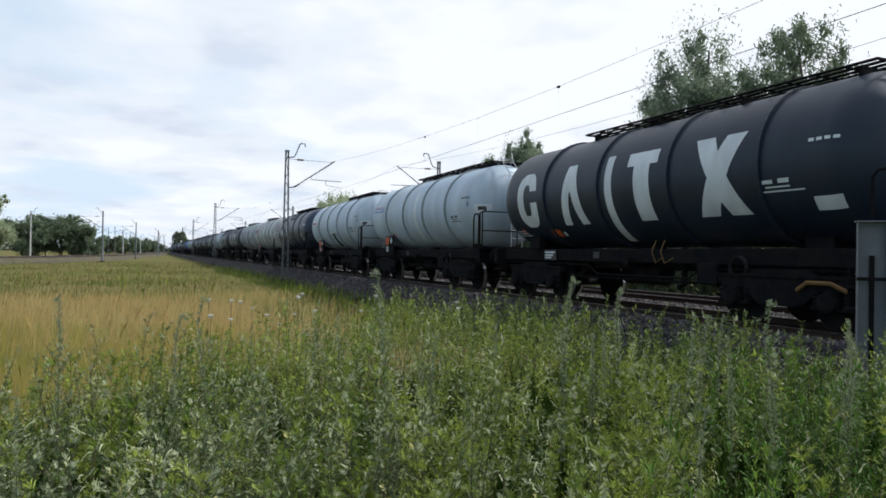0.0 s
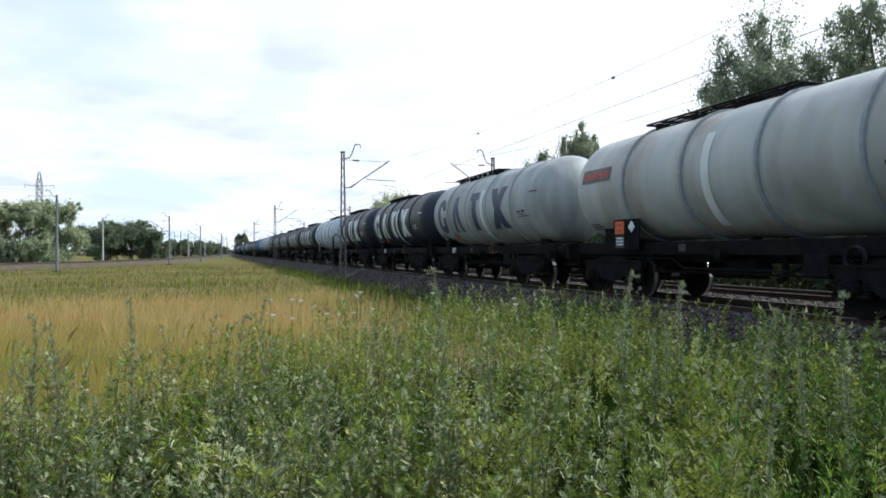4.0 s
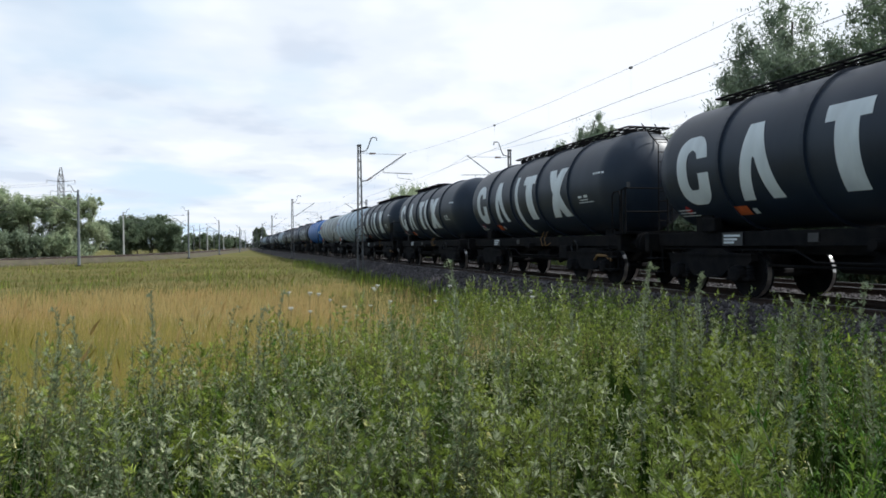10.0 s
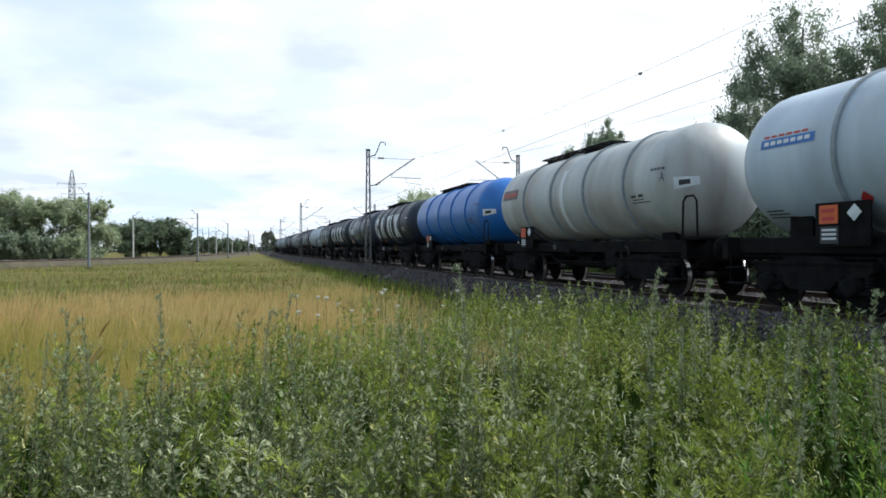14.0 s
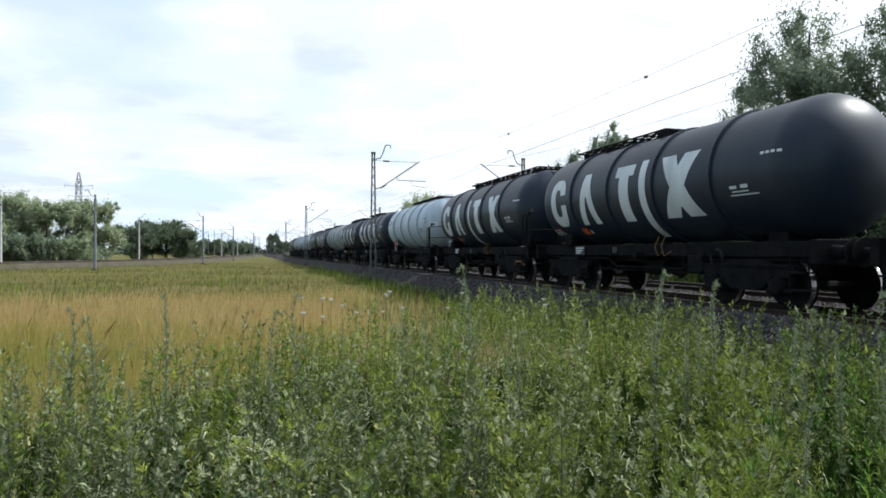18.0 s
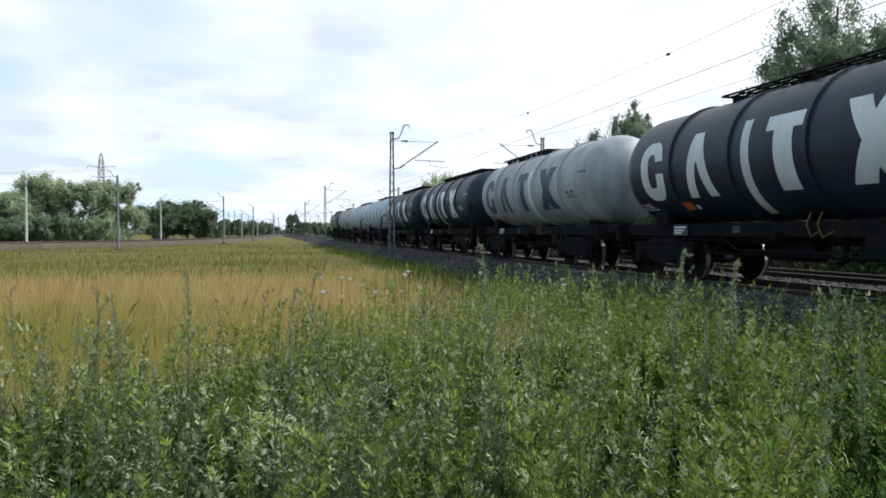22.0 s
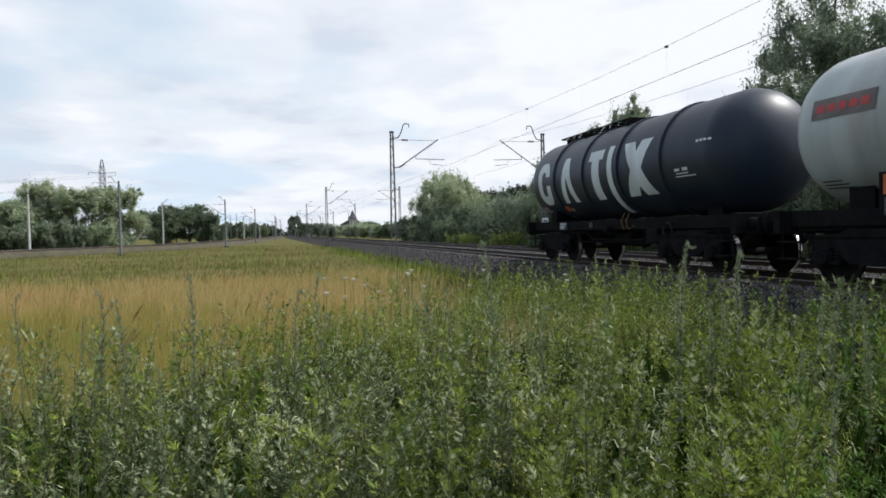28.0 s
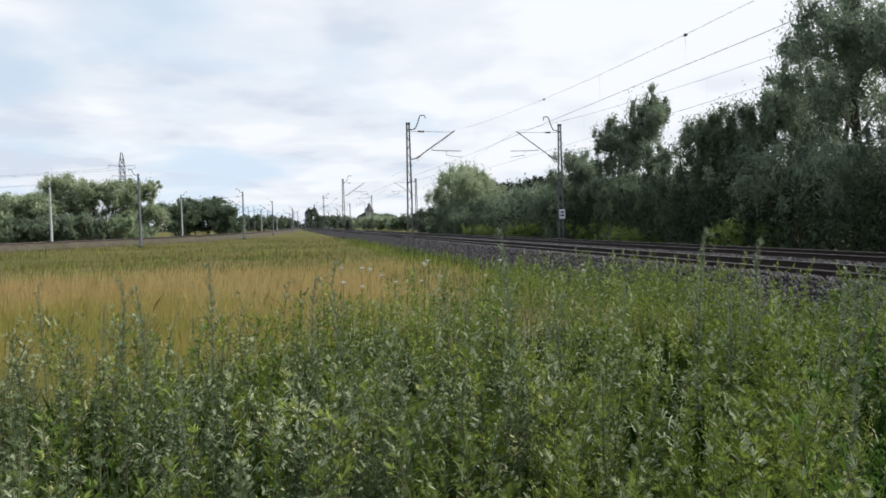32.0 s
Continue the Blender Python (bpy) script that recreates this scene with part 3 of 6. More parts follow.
# ---------------------------------------------------------------- overhead line


def mast_proto():
    """A lattice mast with its bracket, reaching towards +x; the foot at the origin."""
    m = empty("catenary_mast")
    tagged(m, "grey steel lattice catenary mast with a slanting bracket arm", "catenary mast", "catenary masts")
    H = 7.55
    part("foundation", boxed(-0.3, 0.3, -0.35, 0.35, -0.3, 0.10, bevel=0.03), M["ballast"], m, "dirty concrete foundation block")
    up = part("upright", boxed(-0.045, 0.045, -0.03, 0.03, 0, H), M["steel"], m)
    up.matrix_basis = pose(-0.17, 0, 0.15, 0, 0.75, 0)
    again(up, "upright", m, 0.17, 0, 0.15, 0, -0.75, 0)
    k = 14
    for i in range(k):
        z0, z1 = 0.3 + (H - 0.3) * i / k, 0.3 + (H - 0.3) * (i + 1) / k
        w0, w1 = 0.17 - 0.1 * z0 / H, 0.17 - 0.1 * z1 / H
        s = 1 if i % 2 else -1
        part("lacing_bar", rod(bmesh.new(), (-s * w0, 0.0, z0), (s * w1, 0.0, z1), 0.016, sides=4), M["steel"], m)
    part("cap", boxed(-0.13, 0.13, -0.06, 0.06, H + 0.1, H + 0.22), M["steel"], m)
    part("horn", rods([(0.1, 0, H - 0.22), (0.42, 0, H - 0.15), (0.56, 0, H + 0.1), (0.74, 0, H + 0.62), (0.84, 0, H + 0.68), (1.06, 0, H + 0.66), (1.08, 0, H + 0.48)], 0.035), M["steel"], m, "bent pipe horn for the top wire")
    ARM = 2.75
    part("bracket_tube", rods([(0.15, 0, 5.55), (0.45, 0, 5.6), (ARM + 0.15, 0, 7.3)], 0.035), M["steel"], m)
    part("tie_rod", rods([(0.1, 0, 7.25), (ARM, 0, 7.22)], 0.012), M["wire"], m)
    ins = part("insulator", lathe([(-0.2, 0.03), (-0.16, 0.07), (-0.12, 0.03), (-0.06, 0.07), (-0.02, 0.03), (0.04, 0.07), (0.08, 0.03), (0.14, 0.07), (0.2, 0.03)], "X", 10), M["insulator"], m, "brown ribbed insulator")
    ins.matrix_basis = pose(0.8, 0, 7.24)
    again(ins, "insulator", m, 0.62, 0, 5.7, 0, -33, 0)
    part("steady_arm", rods([(1.45, 0, 6.1), (ARM + 0.55, 0, 6.06)], 0.022), M["steel"], m)
    part("registration_arm", rods([(ARM - 0.4, 0, 6.05), (ARM - 0.4, 0, 5.8), (ARM + 0.55, 0, 5.68)], 0.015), M["steel"], m)
    part("dropper", rods([(1.45, 0, 6.1), (1.5, 0, 6.33)], 0.012), M["wire"], m)
    return m


MAST_Y = (41.0, 91.0, 141.0, 191.0, 241.0, 291.0, -9.0)
mast = mast_proto()
mast.matrix_basis = pose(7.3, MAST_Y[0], 0.05)
MASTS_R = []
for i, y in enumerate(MAST_Y):
    if i:
        copy_thing(mast, pose(7.3, y, 0.05))
    MASTS_R.append(copy_thing(mast, pose(17.1, y, 0.05, 0, 0, 180)))
plate = part("sign_plate", boxed(-0.2, 0.2, -0.012, 0.012, -0.3, 0.3, bevel=0.005), M["sign"], MASTS_R[0], "white enamel number plate")
plate.matrix_basis = pose(-0.05, 0.12, 2.05)
for i, zz in enumerate((0.12, -0.08)):
    b = part("number_bar", boxed(-0.13, 0.13, 0.013, 0.016, -0.05, 0.05), M["navy"], plate)
    b.matrix_basis = pose(0, 0, zz)

# the second line: both rows of slender poles stand along its bends
def pole_proto(material, label):
    m = empty("catenary_pole")
    tagged(m, label, "catenary mast", "masts of the second line")
    part("foundation", boxed(-0.3, 0.3, -0.3, 0.3, -0.3, 0.12, bevel=0.03), M["ballast"], m)
    part("shaft", lathe([(0.0, 0.14), (3.5, 0.12), (7.35, 0.09)], "Z", 10), material, m)
    part("collar", lathe([(6.7, 0.125), (6.88, 0.125)], "Z", 10), M["steel"], m)
    part("horn", rods([(0.08, 0, 7.15), (0.4, 0, 7.22), (0.68, 0, 7.75), (0.95, 0, 7.8), (0.98, 0, 7.62)], 0.035), M["steel"], m, "bent pipe horn for the top wire")
    part("bracket_tube", rods([(0.1, 0, 5.0), (0.4, 0, 5.05), (2.8, 0, 6.55)], 0.034), M["steel"], m)
    part("tie_rod", rods([(0.08, 0, 6.55), (2.7, 0, 6.5)], 0.014), M["wire"], m)
    part("steady_arm", rods([(1.4, 0, 5.7), (3.2, 0, 5.6)], 0.022), M["steel"], m)
    ins = part("insulator", lathe([(-0.2, 0.03), (-0.14, 0.07), (-0.06, 0.03), (0.0, 0.07), (0.08, 0.03), (0.14, 0.07), (0.2, 0.03)], "X", 8), M["insulator"], m, "brown ribbed insulator")
    ins.matrix_basis = pose(0.8, 0, 6.54)
    return m


LEFT_MASTS = [(-14.3, 73, -15, 0), (-6.6, 110, -9, 0), (-3.0, 150, -7, 0), (1.5, 205, -5, 0), (4.0, 270, -3, 0), (-25.4, 83, -15, 1), (-16.6, 117, -11, 1), (-11.4, 164, -6, 1), (-7.6, 215, -5, 1), (-4.0, 280, -3, 1), (-31.0, 51, -38, 0), (-46, 66, -40, 1)]
POLES = {}
for x, y, turn, far_side in LEFT_MASTS:
    at = pose(x, y, -0.05, 0, 0, turn + (0 if far_side else 180))
    if far_side in POLES:
        copy_thing(POLES[far_side], at)
    else:
        POLES[far_side] = pole_proto(M["mastwhite"] if far_side else M["post"], "pale concrete catenary pole beyond the curving line" if far_side else "dark grey catenary pole on the near side of the curving line")
        POLES[far_side].matrix_basis = at


def wires():
    bm_i = 0
    for cx, lab in ((NEAR, "near"), (FAR, "far")):
        line = empty("overhead_line")
        tagged(line, "overhead contact line with carrier wire and droppers", "overhead line", "overhead lines")
        contact = [(cx + (0.25 if i % 2 else -0.25), y, 5.63) for i, y in enumerate((-9, 41, 91, 141, 191, 241, 291))]
        part("contact_wire", rods(contact, 0.007, 5), M["wire"], line)
        carrier, drop = [], bmesh.new()
        for a, b in zip((-9, 41, 91, 141, 191, 241), (41, 91, 141, 191, 241, 291)):
            for s in range(10):
                u = s / 10
                carrier.append((cx, a + (b - a) * u, 7.35 - 3.75 * u * (1 - u)))
                if s:
                    rod(drop, (cx, a + (b - a) * u, 7.35 - 3.75 * u * (1 - u)), (cx, a + (b - a) * u, 5.63), 0.0014, sides=4)
        part("carrier_wire", rods(carrier, 0.006 if cx == FAR else 0.0048, 5), M["wire"], line)
        part("droppers", drop, M["wire"], line)
        clamps = bmesh.new()
        for a in (-9, 41, 91):
            for s in (3, 5, 7):
                u = s / 10
                box(clamps, cx - 0.03, cx + 0.03, a + 50 * u - 0.05, a + 50 * u + 0.05, 7.35 - 3.75 * u * (1 - u) - 0.035, 7.35 - 3.75 * u * (1 - u) + 0.02)
        part("clamps", clamps, M["wire"], line)


wires()

# ---------------------------------------------------------------- wagons
R, AXIS = 1.32, 2.63      # tank radius, and height of its axis over the rails
PITCH = 12.33
HALF = 5.6                # half the tank's length
HEAD = 0.9


def girth(y):
    """The tank's radius at y along it: a straight barrel between two dished ends."""
    d = abs(y) - (HALF - HEAD)
    return R if d <= 0 else R * max(0.0, 1 - min(1, d / HEAD) ** 2.1) ** 0.5


def tank_shell():
    steps = [HALF - HEAD * (1 - k) for k in (1.0, 0.995, 0.98, 0.95, 0.9, 0.82, 0.72, 0.6, 0.45, 0.3, 0.15, 0.0)]
    prof = [(-y, max(0.02, girth(y))) for y in steps] + [(y, max(0.02, girth(y))) for y in reversed(steps)]
    return lathe(prof, "Y", 56)


def on_flank(u, v, out=0.006):
    """u metres from the rear end along the tank, v metres of arc above its waist, on the side that faces the meadow."""
    a = v / R
    r = girth(5.5 - u) + out
    return (-r * math.cos(a), 5.5 - u, AXIS + r * math.sin(a))


def flank_shape(rows, out=0.006):
    """A painted shape: rows of (v, [(u0, u1), ...]) from top to bottom."""
    bm = bmesh.new()
    for (v0, i0), (v1, i1) in zip(rows, rows[1:]):
        if len(i0) != len(i1):
            continue
        for (a, b), (c, d) in zip(i0, i1):
            k = 5 if min(a, c) < 1.1 or max(b, d) > 9.9 else 1
            for j in range(k):
                p, q = j / k, (j + 1) / k
                bm.faces.new([bm.verts.new(on_flank(u, v, out)) for u, v in ((a + (b - a) * p, v0), (a + (b - a) * q, v0), (c + (d - c) * q, v1), (c + (d - c) * p, v1))])
    bmesh.ops.remove_doubles(bm, verts=bm.verts, dist=0.002)
    bmesh.ops.recalc_face_normals(bm, faces=bm.faces)
    return bm


V_TOP, V_LOW = 0.58, -0.86


def shape_rows(kind, u0, w, n=30):
    rows = []
    for i in range(n + 1):
        s = i / n
        v = V_TOP + (V_LOW - V_TOP) * s
        c = u0 + w / 2
        if kind == "ring":
            k = abs(2 * s - 1)
            o = w / 2 * max(0.34, (1.0 - k ** 2.8) ** (1 / 2.8))
            if 0.2 < s < 0.8:
                t = abs(2 * (s - 0.2) / 0.6 - 1)
                q = w * 0.17 * max(0.05, (1 - t ** 4) ** 0.5)
                # the ring is open on one side, between a third and the middle of its height
                spans = [(c - o, c - q)] if 0.33 < s < 0.52 else [(c - o, c - q), (c + q, c + o)]
                if rows and len(spans) < len(rows[-1][1]) == 2:
                    rows.append((v, [(c - o, c - q), (c + q, c + o)]))
                elif rows and len(rows[-1][1]) == 1 < len(spans) and s > 0.4:
                    rows.append((v + 0.0005, [(c - o, c - q)]))
                rows.append((v, spans))
            else:
                if rows and len(rows[-1][1]) == 2:
                    rows.append((rows[-1][0] - 0.0005, [(c - o, c + o)]))
                rows.append((v, [(c - o, c + o)]))
                if 0.2 < (i + 1) / n < 0.8 and s <= 0.2:
                    rows.append((v - 0.0005, [(c - o, c - 0.01), (c + 0.01, c + o)]))
        elif kind == "chevron":
            o = w / 2 * (0.34 + 0.66 * s)
            if s < 0.45:
                rows.append((v, [(c - o, c + o)]))
                if (i + 1) / n >= 0.45:
                    rows.append((v - 0.0005, [(c - o, c - 0.005), (c + 0.005, c + o)]))
            else:
                q = o - w * 0.29
                q = max(0.02, q)
                rows.append((v, [(c - o, c - q), (c + q, c + o)]))
        elif kind == "wedge":
            o = w / 2 * (1.0 if s < 0.2 else 0.52)
            if rows and rows[-1][1][0][1] - rows[-1][1][0][0] > 2 * o + 0.01:
                rows.append((v + 0.001, [(c - w / 2, c + w / 2)]))
            rows.append((v, [(c - o, c + o)]))
        elif kind == "hourglass":
            # two crossed bars
            h, d = w * 0.19, w * 0.31 * abs(1 - 2 * s)
            two = d > h * 0.92
            spans = [(c - d - h, c - d + h), (c + d - h, c + d + h)] if two else [(c - d - h, c + d + h)]
            if rows and len(rows[-1][1]) != len(spans):
                e = [(c - d - h, c), (c, c + d + h)]
                rows.append((v + 0.001, e if len(rows[-1][1]) == 2 else [(c - d - h, c + d + h)]))
                rows.append((v + 0.0005, e if two else [(c - d - h, c + d + h)]))
            rows.append((v, spans))
    return rows


SHAPES = (("ring", 1.14, 0.96), ("chevron", 2.82, 1.02), ("wedge", 4.86, 0.84), ("hourglass", 6.78, 1.36))
SHAPES_B = (("ring", 1.2, 0.94), ("chevron", 2.92, 0.98), ("wedge", 5.5, 0.9), ("hourglass", 7.28, 1.15))
SHAPES_FIRST = (("ring", 1.26, 0.94), ("chevron", 3.2, 1.0), ("wedge", 5.75, 0.9), ("hourglass", 7.6, 1.15))
HOOPS_FIRST = (2.65, 4.85, 7.05, 9.15)
HOOPS = (2.52, 4.56, 6.6, 8.65)


def plate_on(name, u0, u1, v0, v1, material, parent, label="", out=0.012):
    n = 6
    return part(name, flank_shape([(v1 + (v0 - v1) * i / n, [(u0, u1)]) for i in range(n + 1)], out), material, parent, label)


def bogie_proto(parent, y, material):
    b = empty("bogie")
    b.parent = parent
    b.matrix_basis = pose(0, y, 0)
    outline = [(-1.25, 0.70), (-1.25, 0.83), (-0.62, 0.85), (-0.42, 0.93), (0.42, 0.93), (0.62, 0.85), (1.25, 0.83), (1.25, 0.70), (1.12, 0.61), (0.68, 0.61), (0.50, 0.43), (0.36, 0.36), (-0.36, 0.36), (-0.50, 0.43), (-0.68, 0.61), (-1.12, 0.61)]
    side = bmesh.new()
    rows = [[side.verts.new((x, yy, zz)) for yy, zz in outline] for x in (-1.07, -0.93)]
    for q in range(len(outline)):
        side.faces.new((rows[0][q], rows[0][q - 1], rows[1][q - 1], rows[1][q]))
    side.faces.new(rows[0]), side.faces.new(list(reversed(rows[1])))
    bmesh.ops.recalc_face_normals(side, faces=side.faces)
    box(side, -1.10, -1.065, -1.27, 1.27, 0.80, 0.84), box(side, -1.10, -1.065, -0.38, 0.38, 0.36, 0.40)
    coil = lathe([(0.0, 0.05)] + [(0.02 + 0.028 * q, 0.075 if q % 2 else 0.058) for q in range(9)] + [(0.27, 0.05)], "Z", 10)
    sp = part("spring", coil, material, b)
    sp.matrix_basis = pose(-1.02, -1.15, 0.36)
    for yy in (-0.65, 0.65, 1.15):
        again(sp, "spring", b, -1.02, yy, 0.36)
    ab = lathe([(-0.16, 0.10), (-0.14, 0.15), (-0.02, 0.17), (0.1, 0.17)], "X", 14)
    box(ab, -0.06, 0.1, -0.32, 0.32, -0.13, -0.07, bevel=0.01)
    axle_box = part("axle_box", ab, material, b)
    axle_box.matrix_basis = pose(-1.04, -0.9, 0.46)
    again(axle_box, "axle_box", b, -1.04, 0.9, 0.46)
    f = part("side_frame", side, material, b)
    again(f, "side_frame", b, 0, 0, 0, 0, 0, 180)
    part("bolster", boxed(-0.95, 0.95, -0.22, 0.22, 0.55, 0.86, bevel=0.03), material, b)
    w = part("wheel", lathe([(-0.065, 0.12), (-0.065, 0.36), (-0.07, 0.37), (-0.07, 0.455), (0.045, 0.46), (0.065, 0.49), (0.07, 0.37), (0.05, 0.36), (0.03, 0.14)], "X", 28), M["frame"], b, "dark spoked-free disc wheel")
    w.matrix_basis = pose(-0.75, -0.9, 0.46)
    for xx, yy, rz in ((0.75, -0.9, 180), (-0.75, 0.9, 0), (0.75, 0.9, 180)):
        again(w, "wheel", b, xx, yy, 0.46, 0, 0, rz)
    t = part("tyre_tread", lathe([(-0.06, 0.463), (0.04, 0.466)], "X", 28, close=False), M["tread"], b, "bright worn tread")
    t.matrix_basis = pose(-0.75, -0.9, 0.46)
    for xx, yy in ((0.75, -0.9), (-0.75, 0.9), (0.75, 0.9)):
        again(t, "tyre_tread", b, xx, yy, 0.46)
    a = part("axle", rods([(-0.95, 0, 0), (0.95, 0, 0)], 0.08, 8), M["frame"], b)
    a.matrix_basis = pose(0, -0.9, 0.46)
    again(a, "axle", b, 0, 0.9, 0.46)
    return b


def wagon_base(name, shell, frame_mat, rings, hoop=None):
    w = empty(name)
    part("tank", tank_shell(), shell, w, smooth=True).matrix_basis = pose(0, 0, AXIS)
    ring = None
    for u in rings:
        if ring is None:
            ring = part("hoop", lathe([(-0.045, R - 0.01), (-0.035, R + 0.05), (0.035, R + 0.05), (0.045, R - 0.01)], "Y", 48, close=False), hoop or shell, w)
            ring.matrix_basis = pose(0, HALF - u, AXIS)
        else:
            again(ring, "hoop", w, 0, HALF - u, AXIS)
    # underframe
    for x in (-0.98, 0.9):
        part("sole_bar", boxed(x, x + 0.08, -5.55, 5.55, 0.98, 1.26, bevel=0.01), frame_mat, w)
    part("headstock", boxed(-1.25, 1.25, 5.5, 5.66, 0.86, 1.28, bevel=0.015), frame_mat, w)
    part("headstock", boxed(-1.25, 1.25, -5.66, -5.5, 0.86, 1.28, bevel=0.015), frame_mat, w)
    part("centre_sill", boxed(-0.28, 0.28, -5.5, 5.5, 0.82, 1.12), frame_mat, w)
    for y in (-4.1, 4.1):
        s = extrude_profile([(-0.85, 1.2), (0.85, 1.2), (0.85, 1.66), (0.65, 1.46), (0.45, 1.36), (0, 1.28), (-0.45, 1.36), (-0.65, 1.46), (-0.85, 1.66)], y - 0.25, y + 0.25)
        if y < 0:
            s.free()
            s = extrude_profile([(-0.6, 1.2), (0.6, 1.2), (0.6, 1.45), (0.35, 1.34), (0, 1.29), (-0.35, 1.34), (-0.6, 1.45)], y - 0.25, y + 0.25)
        part("saddle", s, frame_mat, w)
    for y in (-2.4, 0.2, 2.4):
        part("cross_bearer", boxed(-0.9, 0.9, y - 0.08, y + 0.08, 0.9, 1.25), frame_mat, w)
    buf = None
    for x, y, rz in ((-0.875, 5.66, 0), (0.875, 5.66, 0), (-0.875, -5.66, 180), (0.875, -5.66, 180)):
        if buf is None:
            bm = lathe([(0, 0.13), (0.22, 0.11), (0.22, 0.08), (0.40, 0.08), (0.40, 0.24), (0.44, 0.24), (0.455, 0.15)], "Y", 16)
            buf = part("buffer", bm, M["frame"], w)
            buf.matrix_basis = pose(x, y, 1.06)
        else:
            again(buf, "buffer", w, x, y, 1.06, 0, 0, rz)
    hook = part("coupling", rods([(0, 5.66, 1.0), (0, 5.95, 0.96), (0, 6.1, 0.75), (0, 6.12, 0.98)], 0.035), M["frame"], w)
    again(hook, "coupling", w, 0, 0, 0, 0, 0, 180)
    b = bogie_proto(w, -3.75, frame_mat)
    # second bogie on the same meshes
    b2 = empty("bogie")
    b2.parent, b2.matrix_basis = w, pose(0, 3.75, 0)
    for c in list(b.children):
        o = c.copy()
        scene.collection.objects.link(o)
        o.parent = b2
    # brake gear and pipes under the tank
    part("brake_cylinder", rod(bmesh.new(), (-0.45, -0.5, 0.72), (-0.45, 0.35, 0.72), 0.2, sides=14), frame_mat, w)
    part("air_tank", rod(bmesh.new(), (0.5, 0.6, 0.7), (0.5, 1.9, 0.7), 0.24, sides=14), frame_mat, w)
    part("outlet_pipe", rods([(-1.2, -0.1, 1.0), (-0.7, -0.1, 1.0), (-0.2, -0.1, 1.32)], 0.09, 10), frame_mat, w)
    part("brake_rod", rods([(-0.75, -2.5, 0.62), (-0.75, 2.5, 0.62)], 0.025), frame_mat, w)
    part("equipment_box", boxed(-1.05, -0.8, -2.45, -1.95, 0.62, 1.0, bevel=0.02), frame_mat, w)
    part("changeover_plate", boxed(-1.01, -0.985, 1.05, 1.27, 1.05, 1.2), M["framegrey"], w, "small grey instruction plate")
    for y in (-2.7, 2.7, -4.8, 4.8):
        part("brake_hanger", rods([(-0.8, y, 1.0), (-0.82, y, 0.6), (-0.7, y + 0.12, 0.42)], 0.03), frame_mat, w)
    part("brake_pipe", rods([(-0.9, -5.4, 0.93), (-0.93, -2.0, 0.9), (-0.93, -1.6, 0.7), (-0.93, 1.2, 0.7), (-0.93, 1.6, 0.9), (-0.9, 5.4, 0.93)], 0.022), M["frame"], w)
    part("drain_valve", rods([(-0.35, -0.9, 1.3), (-0.35, -0.9, 0.55), (-0.5, -0.9, 0.5)], 0.06, 10), frame_mat, w)
    part("hand_wheel", lathe([(-0.02, 0.16), (0.02, 0.16), (0.02, 0.2), (-0.02, 0.2)], "X", 20, close=False), M["framegrey"], w).matrix_basis = pose(-1.04, -2.9, 0.95)
    st = rods([(-1.2, 0, 1.0), (-1.2, 0, 0.42), (-1.2, 0.42, 0.42), (-1.2, 0.42, 1.0)], 0.018)
    box(st, -1.32, -1.08, 0.0, 0.42, 0.40, 0.43), box(st, -1.32, -1.08, 0.0, 0.42, 0.70, 0.73)
    s1 = part("step", st, frame_mat, w)
    s1.matrix_basis = pose(0, 5.05, 0)
    again(s1, "step", w, 0, -5.45, 0)
    return w


def walkway(w, y0, y1, x0=-0.6, x1=0.6):
    top = AXIS + R
    bm = bmesh.new()
    k = max(4, int((y1 - y0) / 0.5))
    bmesh.ops.create_grid(bm, x_segments=6, y_segments=k, size=1.0)
    for v in bm.verts:
        v.co = ((x0 + x1) / 2 + v.co.x * (x1 - x0) / 2, (y0 + y1) / 2 + v.co.y * (y1 - y0) / 2, top + 0.065)
    bmesh.ops.wireframe(bm, faces=bm.faces[:], thickness=0.05, use_replace=True, use_boundary=True)
    part("walkway", bm, M["frame"], w, "dark grated roof walkway")
    for y in np.linspace(y0 + 0.3, y1 - 0.3, 4):
        part("walkway_bracket", boxed(x0 * 0.9, x1 * 0.9, y - 0.03, y + 0.03, top - 0.14, top + 0.035), M["frame"], w)
    part("manhole", lathe([(top - 0.05, 0.28), (top + 0.10, 0.28), (top + 0.10, 0.31), (top + 0.15, 0.31), (top + 0.17, 0.1)], "Z", 18), M["frame"], w).matrix_basis = pose(0, 0.2, 0)


